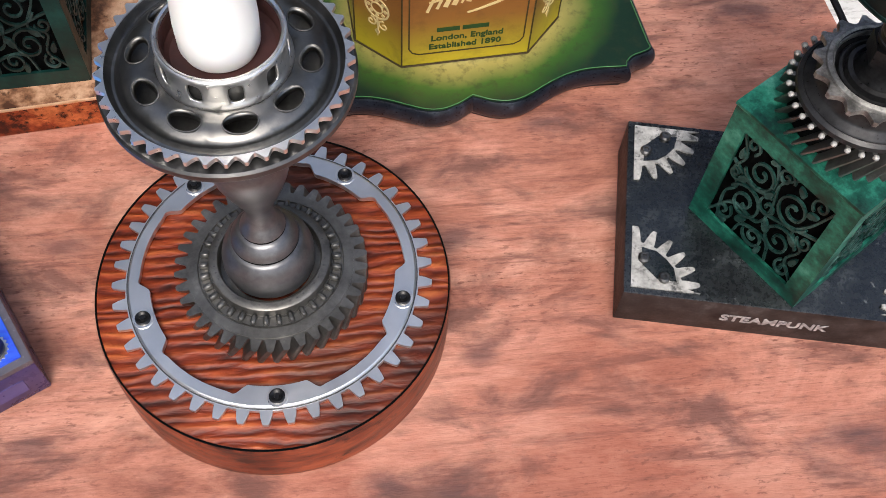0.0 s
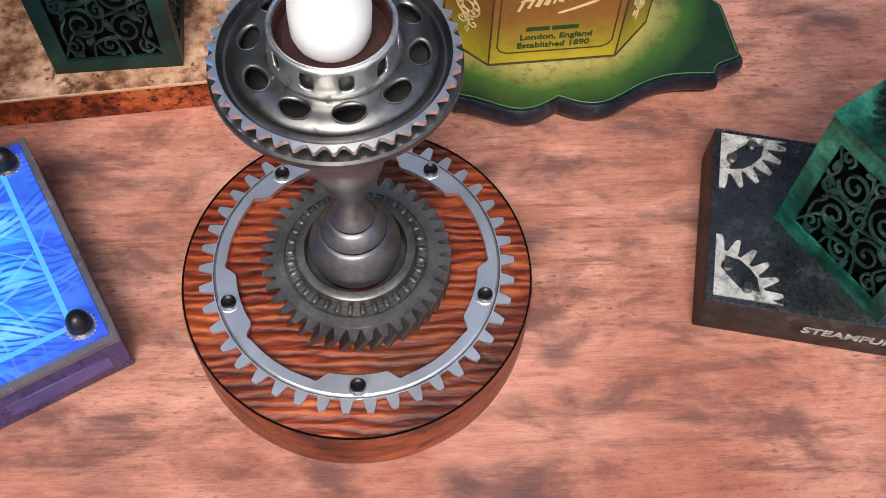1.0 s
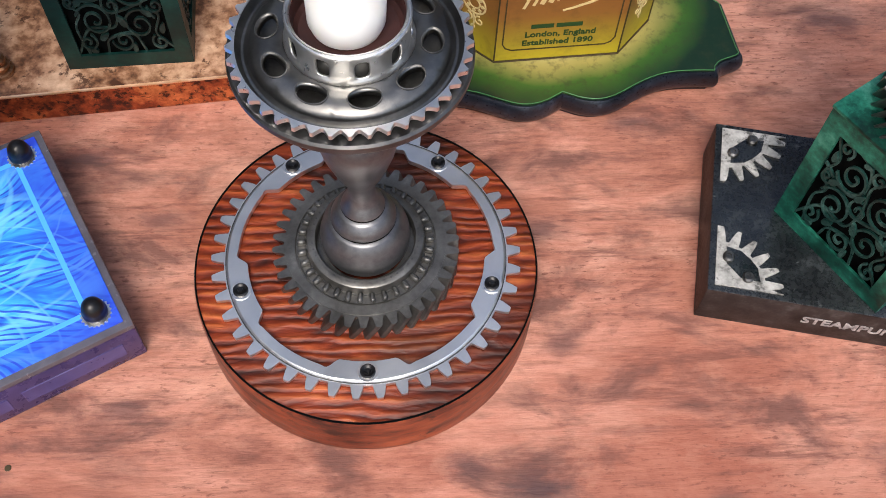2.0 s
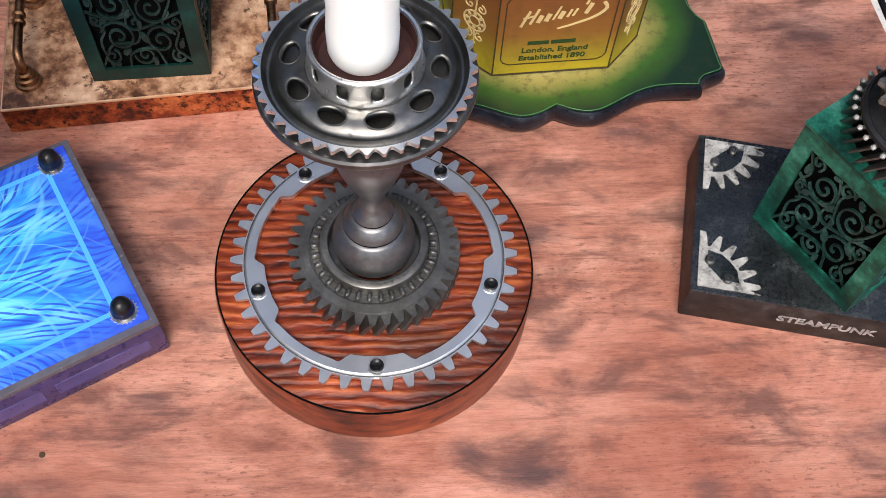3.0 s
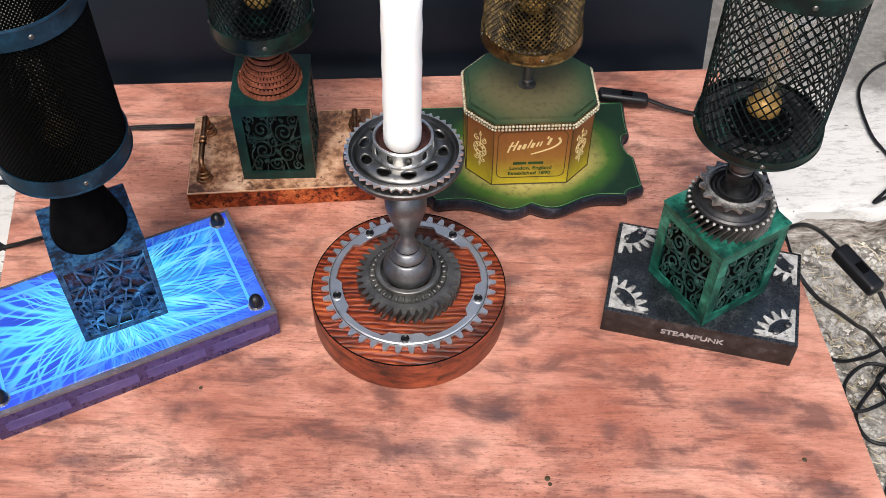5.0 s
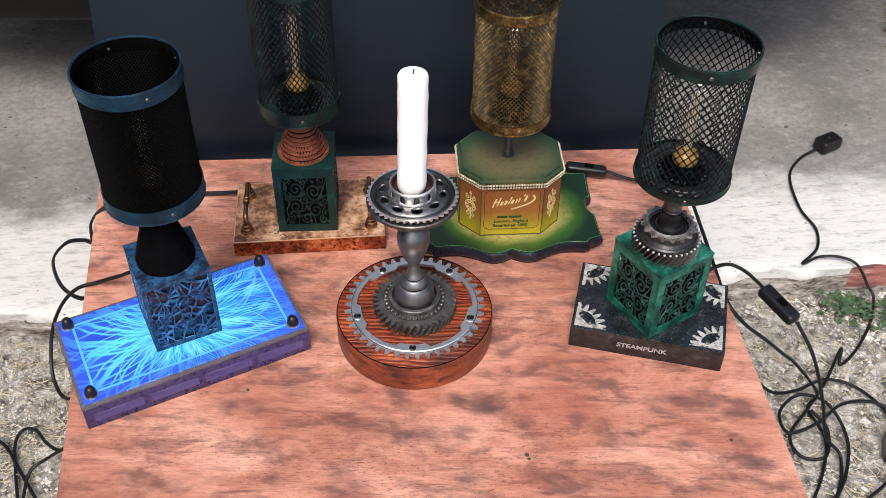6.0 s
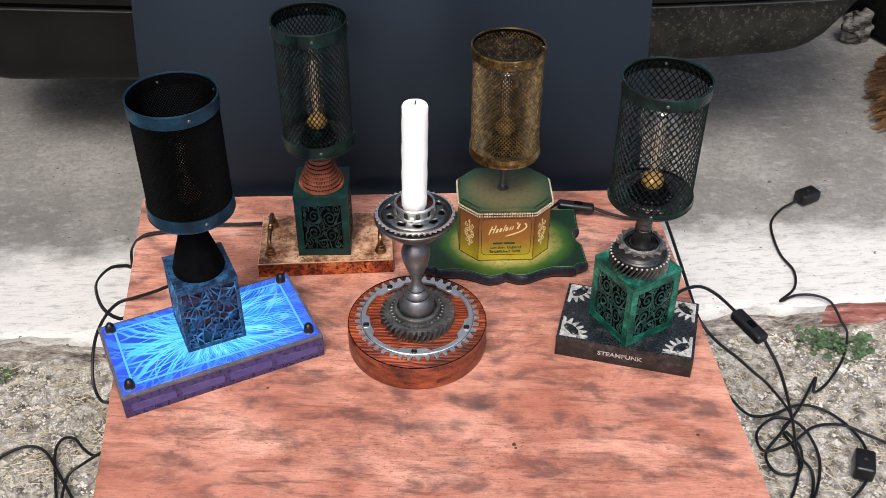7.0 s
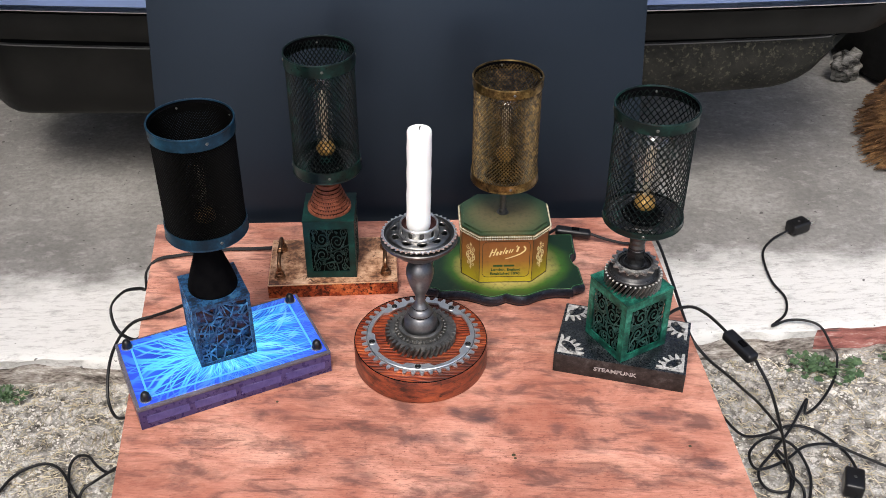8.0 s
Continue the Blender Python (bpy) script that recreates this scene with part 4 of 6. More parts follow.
LEAVES = [(0.18, 0.60, 0.055, 40), (0.55, 0.36, 0.06, 120), (0.45, 0.66, 0.05, 60), (0.86, 0.80, 0.05, 20), (0.82, 0.44, 0.055, 150), (0.32, 0.20, 0.05, 30), (0.60, 0.06, 0.045, 80), (0.06, 0.80, 0.045, 100),
          (0.68, 0.92, 0.045, 140), (0.94, 0.26, 0.05, 70), (0.36, 0.96, 0.04, 10), (0.16, 0.05, 0.04, 170)]


def scrollwork(w, h, z0, depth):
    """Pierced scroll ornament that fills an opening w by h, standing in the xz plane, its face towards -y."""
    bm = bmesh.new()

    def place(x, y, d):
        return Vector(((x - 0.5) * w, d, z0 + y * h))

    for i, (cx, cy, r, turns, start, way) in enumerate(SCROLLS):
        ribbon(bm, spiral(cx, cy, r, turns, start, way), 0.021, 0.00005 * i, depth + 0.00004 * i, place)
    for i, stem in enumerate(STEMS):
        ribbon(bm, [(q.x, q.y) for q in smooth_path([(x, y, 0) for x, y in stem], 7)], 0.022, 0.0007 + 0.00005 * i, depth + 0.0006 + 0.00004 * i, place)
    for x, y, r, turn in LEAVES:
        c, s, r = math.cos(radians(turn)), math.sin(radians(turn)), r * 1.15
        shape = [(r * math.cos(a), 0.5 * r * math.sin(a) * (1 - 0.35 * math.cos(a))) for a in (math.tau * k / 10 for k in range(10))]
        prism(bm, [(x + c * p - s * q, y + s * p + c * q) for p, q in shape], -0.0002, depth, place)
    return bm


def voronoi_web(w, h, z0, count, seed):
    """A cracked-stone pattern in a w by h opening: its straight ribs, and the tilted shards between them."""
    rng = random.Random(seed)
    seeds = [(rng.random(), rng.random()) for _ in range(count)]
    bm, shards = bmesh.new(), []

    def place(x, y, d):
        return Vector(((x - 0.5) * w, d, z0 + y * h))

    drawn = set()
    for i, (px, py) in enumerate(seeds):
        cell = [(0, 0), (1, 0), (1, 1), (0, 1)]
        for j, (qx, qy) in enumerate(seeds):
            if i == j:
                continue
            nx, ny, mx, my = qx - px, qy - py, (px + qx) / 2, (py + qy) / 2
            cut, before = [], cell[-1]
            for now in cell:
                a, b = (before[0] - mx) * nx + (before[1] - my) * ny, (now[0] - mx) * nx + (now[1] - my) * ny
                if a * b < 0:
                    f = a / (a - b)
                    cut.append((before[0] + (now[0] - before[0]) * f, before[1] + (now[1] - before[1]) * f))
                if b <= 0:
                    cut.append(now)
                before = now
            cell = cut
        gx, gy, deep = rng.uniform(-0.009, 0.009), rng.uniform(-0.009, 0.009), rng.uniform(0.0022, 0.0034)
        shard = bmesh.new()
        face = [shard.verts.new(place(x, y, deep + gx * (x - px) + gy * (y - py))) for x, y in cell]
        rear = [shard.verts.new(place(x, y, 0.0060)) for x, y in cell]
        shard.faces.new(face)
        for i in range(len(cell)):
            shard.faces.new((face[i - 1], face[i], rear[i], rear[i - 1]))
        shards.append(shard)
        for a, b in zip(cell, cell[1:] + cell[:1]):
            key = (round((a[0] + b[0]) * 500), round((a[1] + b[1]) * 500))
            if math.dist(a, b) > 0.02 and key not in drawn:
                drawn.add(key)
                lift = 0.0004 * rng.random()
                ribbon(bm, [a, b], 0.010 + 0.016 * rng.random(), lift, 0.0022, place)
    return bm, shards


def window_frame(side, z0, z1, ow, o0, o1, thick=0.0018):
    """One pierced side of a lamp box: a sheet with an opening, its face towards -y."""
    bm = bmesh.new()
    for x0, x1, a, b in ((-side / 2, -ow / 2, z0, z1), (ow / 2, side / 2, z0, z1), (-ow / 2, ow / 2, z0, o0), (-ow / 2, ow / 2, o1, z1)):
        box(bm, x1 - x0, thick, b - a, ((x0 + x1) / 2, thick / 2, a))
    bmesh.ops.remove_doubles(bm, verts=bm.verts, dist=1e-5)
    return bm


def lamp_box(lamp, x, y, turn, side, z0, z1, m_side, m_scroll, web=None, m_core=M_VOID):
    """The square metal box of a lamp: four pierced sides, a lid and a dark core that paints the shade inside."""
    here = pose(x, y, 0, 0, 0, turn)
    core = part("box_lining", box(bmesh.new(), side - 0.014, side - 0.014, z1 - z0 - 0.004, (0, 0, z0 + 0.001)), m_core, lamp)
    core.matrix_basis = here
    h = z1 - z0
    ow, o0, o1 = side * 0.74, z0 + h * (0.11 if not web else 0.07), z0 + h * (0.86 if not web else 0.90)
    if web:
        ow, o0, o1 = side * 0.90, z0 + h * 0.04, z0 + h * 0.94
    first, ornaments = None, []
    for k in range(4):
        m = here @ pose(0, 0, 0, 0, 0, 90 * k) @ pose(0, -side / 2, 0)
        if first is None:
            first = part("side_panel", window_frame(side - 0.0002, z0, z1 - 0.0012, ow, o0, o1), m_side, lamp)
            first.matrix_basis = m
            bm, shards = voronoi_web(ow, o1 - o0, o0, 64, 7) if web else (scrollwork(ow, o1 - o0, o0, 0.0014), [])
            ornaments = [part("web" if web else "scrollwork", bm, m_scroll, first, flat=True)]
            if web:
                ornaments += [part("glass_shard", shard, m_core, first, flat=True) for shard in shards]
            for ornament in ornaments:
                ornament.matrix_basis = pose(0, 0.0003, 0)
        else:
            twin = repeat(first, m)
            for ornament in ornaments:
                inner = ornament.copy()
                scene.collection.objects.link(inner)
                inner.parent = twin
    lid = part("box_lid", box(bmesh.new(), side + 0.0012, side + 0.0012, 0.0022, (0, 0, z1 - 0.0014), 0.0004), m_side, lamp)
    lid.matrix_basis = here


def shade(lamp, x, y, z0, z1, r, around, rows, strand, m_mesh, m_band, band, foot=None):
    """A rolled mesh cylinder with a sheet-metal band at the top and the foot, wired rims and rivets."""
    here = pose(x, y, z0)
    h = z1 - z0
    mesh = part("shade_mesh", lattice(bmesh.new(), r - 0.0016 - strand * 0.6, 0.004, h - 0.004, around, rows, strand, strand * 0.6), m_mesh, lamp, flat=True)
    mesh.matrix_basis = here
    for low, high, name in ((0, foot or band, "bottom_band"), (h - band, h, "top_band")):
        part(name, lathe(bmesh.new(), [(r - 0.0012, low), (r, low), (r, high), (r - 0.0012, high)], 72), m_band, mesh)
        part("band_lining", lathe(bmesh.new(), [(r - 0.0013, low), (r - 0.0013, high)], 72), M_BLACKMETAL, mesh)
        rim = low if low == 0 else high
        wire = [(r - 0.0005 + 0.0012 * math.cos(a), rim + 0.0012 * math.sin(a)) for a in (math.tau * k / 8 for k in range(9))]
        part("rim_wire", lathe(bmesh.new(), wire, 72), m_band, mesh)
        rivet = None
        for k in range(4):
            a = radians(-84 + 90 * k)
            m = pose(r * math.cos(a), r * math.sin(a), (low + high) / 2, 0, 90, -84 + 90 * k)
            if rivet is None:
                bm = lathe(bmesh.new(), [(0.0019, -0.0010), (0.0019, 0.0003), (0.0013, 0.0010), (0, 0.0012)], 12)
                lathe(bm, [(0.0, -0.0040), (0.0012, -0.0036), (0.0014, -0.0012)], 10)
                rivet = part("rivet", bm, M_STEEL, mesh)
                rivet.matrix_basis = m
            else:
                repeat(rivet, m)
    return here


def shade_floor(lamp, here, r, m_metal, tall=1.0):
    """The disc that carries the shade, ribbed and studded, with the lamp holder's skirt."""
    bm = lathe(bmesh.new(), [(0.0, 0.0035), (r - 0.0016, 0.0035), (r - 0.0016, 0.0042), (r * 0.93, 0.0050), (r * 0.90, 0.0042), (r * 0.74, 0.0042), (r * 0.72, 0.0052), (r * 0.66, 0.0052), (r * 0.64, 0.0042), (0.027, 0.0042)], 56)
    floor = part("shade_floor", bm, m_metal, lamp)
    floor.matrix_basis = here
    bm = bmesh.new()
    for k in range(16):
        a = math.tau * k / 16
        box(bm, 0.0024, 0.0075, 0.0008, (r * 0.82 * math.cos(a), r * 0.82 * math.sin(a), 0.0041), 0.0003, math.degrees(a), 1)
    part("floor_slots", bm, M_STEEL, floor)
    bm = lathe(bmesh.new(), [(q, 0.004 + (h - 0.004) * tall) for q, h in ((0.026, 0.004), (0.0255, 0.008), (0.021, 0.010), (0.0205, 0.014), (0.0175, 0.016), (0.017, 0.026), (0.0145, 0.028), (0.0, 0.028))], 40)
    part("lamp_holder", bm, M_BLACKMETAL, floor)
    bm = bmesh.new()
    for k in range(22):
        a = math.tau * k / 22
        lathe(bm, [(0.0014, 0), (0.0010, 0.0010), (0, 0.0013)], 8, pose(0.0232 * math.cos(a), 0.0232 * math.sin(a), 0.004 + 0.0050 * tall))
    part("holder_stud_ring", bm, M_STEEL, floor)
    return floor


def bulb(lamp, here, kind, height, b0=0.028):
    """A clear filament bulb: an amber-lit cap, a glass envelope and its wires."""
    cap = part("bulb_cap", lathe(bmesh.new(), [(0, b0), (0.0095, b0), (0.0125, b0 + 0.004), (0.0128, b0 + 0.009), (0.0105, b0 + 0.014), (0.006, b0 + 0.017), (0, b0 + 0.018)], 28), M_AMBER, lamp, "amber glowing-toned bulb cap")
    cap.matrix_basis = here
    g0, h = b0 + 0.0135, height
    if kind == "tube":
        out = [(0.0106, g0), (0.0122, g0 + 0.008), (0.0128, g0 + 0.018), (0.0128, g0 + h - 0.016), (0.0118, g0 + h - 0.008), (0.0090, g0 + h - 0.003), (0.0045, g0 + h - 0.0006), (0, g0 + h)]
    else:
        out = [(0.0106, g0), (0.0115, g0 + 0.010), (0.0150, g0 + 0.26 * h), (0.0205, g0 + 0.48 * h), (0.0240, g0 + 0.66 * h), (0.0240, g0 + 0.78 * h), (0.0205, g0 + 0.90 * h), (0.0130, g0 + 0.97 * h), (0.0055, g0 + h), (0, g0 + h)]
    glass = part("glass_envelope", lathe(bmesh.new(), out, 36), M_GLASS, cap)
    glass.visible_shadow = False
    bm = bmesh.new()
    for k in range(6):
        a = math.tau * k / 6
        c, s = math.cos(a), math.sin(a)
        sweep(bm, [Vector((0.002 * c, 0.002 * s, g0 - 0.002)), Vector((0.0055 * c, 0.0055 * s, g0 + 0.3 * h)), Vector((0.0050 * c, 0.0050 * s, g0 + 0.72 * h))], 0.00035, 5)
    sweep(bm, [Vector((0, 0, g0 - 0.002)), Vector((0, 0, g0 + 0.5 * h)), Vector((0, 0, g0 + 0.74 * h))], 0.0011, 6)
    part("filament", bm, M_FILAMENT, cap)


def dome_bolt(lamp, x, y, z, r=0.0062):
    bm = lathe(bmesh.new(), [(0, 0), (r * 0.95, 0), (r, 0.0015), (r, 0.0040), (r * 0.92, 0.0052), (r * 0.94, 0.0058), (r * 0.80, 0.0092), (r * 0.5, 0.0116), (0, 0.0126)], 24)
    nut = part("dome_nut", bm, M_BLACK, lamp)
    nut.matrix_basis = pose(x, y, z)
    bm = polar(bmesh.new(), lambda a: r * 0.9, teeth(20, r * 1.12, r * 1.26, 0.6), -0.0003, 0.0006, 160)
    part("toothed_washer", bm, M_BRIGHT, nut)


def build_blue_lamp():
    t = thing("table_lamp", pose(-0.2545, -0.032, 0, 0, 0, 27.8), "blue crackle lamp with black mesh shade on glowing acrylic", "table lamp", "upcycled lamps")
    L, W, H = 0.2470, 0.1330, 0.0340
    part("base_body", box(bmesh.new(), L, W, 0.0290, (0, 0, 0), 0.0012), M_PURPLE, t, "violet acrylic base box")
    pane = None
    for side in (-1, 1):
        for k in range(4):
            m = pose(-0.0885 + 0.059 * k, side * (W / 2 + 0.0001), 0.0085)
            if pane is None:
                pane = part("side_pane", box(bmesh.new(), 0.052, 0.0006, 0.0115, (0, 0, 0), 0.0002, 0, 1), M_PURPLELIT, t, "paler violet pane")
                pane.matrix_basis = m
            else:
                repeat(pane, m)
    part("top_plate", box(bmesh.new(), L + 0.0006, W + 0.0006, 0.0044, (0, 0, 0.0294), 0.0012), M_PLATEEDGE, t, "grey bevelled edge plate")
    part("lit_panel", box(bmesh.new(), L - 0.007, W - 0.007, 0.0012, (0, 0, H - 0.0003), 0.0004, 0, 1), M_LIT, t, "glowing blue acrylic with feathered light streaks painted in")
    bm = bmesh.new()
    for sx, sy, x, y in ((L - 0.0346, 0.0026, 0, W / 2 - 0.0155), (L - 0.0346, 0.0026, 0, -W / 2 + 0.0155), (0.0026, W - 0.0338, L / 2 - 0.0175, 0), (0.0026, W - 0.0338, -L / 2 + 0.0175, 0)):
        box(bm, sx, sy, 0.0004, (x, y, H + 0.0008))
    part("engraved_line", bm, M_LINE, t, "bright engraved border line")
    for x in (-1, 1):
        for y in (-1, 1):
            dome_bolt(t, x * (L / 2 - 0.0135), y * (W / 2 - 0.0135), H + 0.0009)
    bx, by = 0.0028, 0.0085
    lamp_box(t, bx, by, -0.8, 0.0720, H + 0.0009, 0.1290, M_BLUEBOX, M_BLUEWEB, web=True, m_core=M_BLUESHARD)
    cone = [(0.0, 0.1293), (0.0300, 0.1293), (0.0304, 0.1310), (0.0304, 0.1345), (0.0296, 0.1362), (0.0290, 0.1400), (0.0245, 0.1560), (0.0192, 0.1730), (0.0150, 0.1870), (0.0128, 0.2000), (0.0125, 0.2180), (0, 0.2180)]
    part("funnel", lathe(bmesh.new(), cone, 48), M_BLACKMETAL, t, "matt black funnel").matrix_basis = pose(bx, by, 0)
    here = shade(t, bx + 0.004, by, 0.2150, 0.3620, 0.0490, 92, 34, 0.0022, M_BLACKMESH, M_BLUEBAND, 0.0150)
    shade_floor(t, here, 0.0490, M_BLACKMETAL, 0.4)
    bulb(t, here, "tube", 0.086, 0.011)


def build_copper_lamp():
    t = thing("table_lamp", pose(-0.1365, 0.1775, 0, 0, 0, 5.6), "dark green lamp with mesh shade on a patinated copper block", "table lamp", "upcycled lamps")
    L, W, H = 0.1830, 0.1110, 0.0225
    bm = box(bmesh.new(), L, W, H, (0, 0, 0), 0.0012)
    bm.normal_update()
    for f in bm.faces:
        f.material_index = 0 if f.normal.z > 0.97 else 2 if f.normal.z > 0.2 else 1
    part("copper_base", bm, [M_COPPER, M_COPPERSIDE, M_COPPEREDGE], t, "mottled copper-clad base block")
    for sx in (-1, 1):
        x = sx * (L / 2 - 0.0165)
        foot = [(0, 0), (0.0088, 0), (0.0094, 0.0016), (0.0088, 0.0032), (0.0066, 0.0038), (0.0064, 0.0052), (0.0076, 0.0060), (0.0076, 0.0078), (0.0060, 0.0086), (0.0058, 0.0098), (0.0064, 0.0106), (0.0060, 0.0122), (0.0044, 0.0130), (0.0042, 0.0150), (0, 0.0150)]
        for y in (-0.036, 0.030):
            part("handle_foot", lathe(bmesh.new(), [(r * 0.86, h * 0.9) for r, h in foot], 24), M_BRASS, t, "antique brass fitting").matrix_basis = pose(x, y, H)
        path = smooth_path([(x, -0.036, H + 0.010), (x, -0.0355, H + 0.019), (x, -0.031, H + 0.0235), (x, -0.015, H + 0.0245), (x, 0.009, H + 0.0245), (x, 0.025, H + 0.0235), (x, 0.0295, H + 0.019), (x, 0.030, H + 0.010)], 6)
        bar = part("handle", sweep(bmesh.new(), path, 0.0029, 12), M_BRASS, t)
        bm = bmesh.new()
        for k in range(2):
            y = -0.010 + 0.0060 * k
            lathe(bm, [(0.0029, -0.0018), (0.0041, -0.0006), (0.0041, 0.0006), (0.0029, 0.0018)], 16, pose(x, y, H + 0.0245, 90))
        part("handle_bead", bm, M_BRASS, bar)
    bx, by = 0.0002, -0.0058
    lamp_box(t, bx, by, -2.2, 0.0706, H + 0.0002, 0.1190, M_GREENDARK, M_SCROLLDARK)
    r0, z = 0.0294, 0.1196
    # black core that paints the shade between the bars of the weave
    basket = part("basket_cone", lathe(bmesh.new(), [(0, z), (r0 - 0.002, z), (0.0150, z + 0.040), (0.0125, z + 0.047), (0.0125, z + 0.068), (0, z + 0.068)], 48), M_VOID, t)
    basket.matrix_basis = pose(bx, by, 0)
    bm = bmesh.new()
    for k in range(9):
        f = k / 8
        r = r0 + (0.0135 - r0) * f ** 0.82
        polar(bm, lambda a, r=r: r - 0.004, lambda a, r=r: r + 0.0008, z + 0.0405 * f, z + 0.0405 * f + 0.0024, 60)
        if k < 8:
            n = 44
            for i in range(n):
                a = math.tau * (i + 0.5 * (k % 2)) / n
                box(bm, 0.0012, 0.0021, 0.0052, (r * math.cos(a), r * math.sin(a), z + 0.0405 * f), 0, math.degrees(a))
    part("basket_weave", bm, M_RUSTCONE, basket, "stepped copper-red basket weave")
    part("neck", lathe(bmesh.new(), [(0.0160, 0.1600), (0.0165, 0.1620), (0.0130, 0.1640), (0.0125, 0.1890)], 32), M_RUSTCONE, basket)
    here = shade(t, bx + 0.001, by, 0.1850, 0.3560, 0.0460, 46, 18, 0.0017, M_GREENMESH, M_GREENSHADE, 0.0165)
    shade_floor(t, here, 0.0460, M_ROD, 0.75)
    bulb(t, here, "tube", 0.108, 0.022)


def build_tin_lamp():
    t = thing("table_lamp", pose(0.1090, 0.1805, 0, 0, 0, 4.0), "golden mesh lamp on an old amber tea tin and green plaque", "table lamp", "upcycled lamps")
    H = 0.0190
    half = [(0.0, -0.0688), (0.0035, -0.0706), (0.0110, -0.0742), (0.0205, -0.0762), (0.0310, -0.0742), (0.0500, -0.0650), (0.0640, -0.0606), (0.0780, -0.0598), (0.0955, -0.0612)]
    corner = [(0.0965, -0.0580), (0.1010, -0.0540), (0.1128, -0.0500), (0.1130, -0.0440), (0.1122, -0.0270), (0.1112, -0.0080)]
    back = [(0.1070, -0.0030), (0.1038, 0.0050), (0.1032, 0.0150), (0.1045, 0.0225), (0.1075, 0.0262), (0.1112, 0.0280), (0.1110, 0.0420), (0.1118, 0.0620), (0.1125, 0.0760)]
    right = [(q.x, q.y) for run in (half, corner, back) for q in smooth_path([(x, y, 0) for x, y in run], 5)]
    outline = right + [(-x, y) for x, y in right[::-1] if x > 1e-4]
    bm = bmesh.new()
    inset = [(x * 0.968, y * 0.954 - (0.0004 if y < 0 else 0)) for x, y in outline]
    prism(bm, inset, H - 0.003, H)
    part("plaque_face", bm, M_PLAQUE, t, "airbrushed face, yellow middle fading to dark green", flat=True)
    bm = bmesh.new()
    n = len(outline)
    rings = []
    for s, z in ((0.958, 0.0), (0.964, 0.003), (0.988, 0.0046), (0.999, 0.0075), (1.002, 0.0105), (0.998, 0.0140), (0.989, 0.0168), (0.980, 0.0180), (0.972, 0.0178), (0.969, 0.0165)):
        rings.append([bm.verts.new((x * s, y * (1 - (1 - s) * 1.4), z)) for x, y in outline])
    for a, b in zip(rings, rings[1:]):
        for k in range(n):
            bm.faces.new((a[k], a[(k + 1) % n], b[(k + 1) % n], b[k]))
    bm.faces.new(rings[0])
    part("plaque_moulding", bm, M_MOULD, t, "blue-black rounded wooden edge")
    # thin pale bead that paints the highlight between face and moulding
    bead = [Vector((x * 0.966, y * 0.951 - (0.0004 if y < 0 else 0), H + 0.0002)) for x, y in outline]
    part("painted_bead", sweep(bmesh.new(), bead + bead[:1], 0.0003, 6), M_BEAD, t, "pale green highlight painted as a bead inside the moulding")
    # the octagonal tin
    z0, z1 = H + 0.0004, 0.1015
    cy, w, d, ch = 0.0080, 0.0605, 0.0490, 0.0235

    def octagon(grow=0.0):
        a, b, c = w + grow, d + grow, ch + grow * 0.6
        return [(a, cy - b + c), (a, cy + b - c), (a - c, cy + b), (-a + c, cy + b), (-a, cy + b - c), (-a, cy - b + c), (-a + c, cy - b), (a - c, cy - b)]

    bm = bmesh.new()
    low, top = prism(bm, octagon(), z0, z1)
    bmesh.ops.bevel(bm, geom=list(low.edges) + list(top.edges), offset=0.0012, segments=2, affect="EDGES")
    tin = part("tin_body", bm, M_TIN, t, "worn amber and yellow octagonal tin")
    bm = bmesh.new()
    low, top = prism(bm, octagon(0.0008), z1 - 0.0008, z1 + 0.0050)
    bmesh.ops.bevel(bm, geom=list(top.edges), offset=0.0035, segments=4, affect="EDGES")
    lid = part("tin_lid", bm, M_TINTOP, t, "green and brown tarnished lid")
    bm = polar_octagon(octagon(0.0016), octagon(-0.001), z1 - 0.0075, z1 - 0.0008)
    part("lid_rim", bm, M_GOLDBAND, lid)
    bm = bmesh.new()
    ring = octagon(0.0028)
    for a, b in zip(ring, ring[1:] + ring[:1]):
        run = math.dist(a, b)
        count = round(run / 0.0033)
        for k in range(count):
            f = (k + 0.5) / count
            x, y = a[0] + (b[0] - a[0]) * f, a[1] + (b[1] - a[1]) * f
            for z, q in ((z1 - 0.0022, 0.0016), (z1 - 0.0062, 0.0013)):
                bmesh.ops.create_icosphere(bm, subdivisions=1, radius=q, matrix=pose(x, y, z))
    part("pearl_edging", bm, M_PEARL, lid, "double row of pearl beads")
    # dark lines along the corners and round the foot
    for x, y in octagon(0.0001):
        bm = sweep(bmesh.new(), [Vector((x, y, z0 + 0.001)), Vector((x, y, (z0 + z1) / 2)), Vector((x, y, z1 - 0.008))], 0.0005, 6)
        part("corner_seam", bm, M_INK, tin)
    ring = octagon(0.0003)
    part("foot_seam", sweep(bmesh.new(), [Vector((x, y, z0 + 0.0004)) for x, y in ring + ring[:1]], 0.0006, 6), M_INK, tin)
    # ornament on the front and the two slanting faces
    front = cy - d

    def front_at(x, y, k):
        return Vector((x, front - k, y))

    fw, f0, f1 = w - ch - 0.004, z0 + 0.0098, z1 - 0.0115
    notch = 0.0055
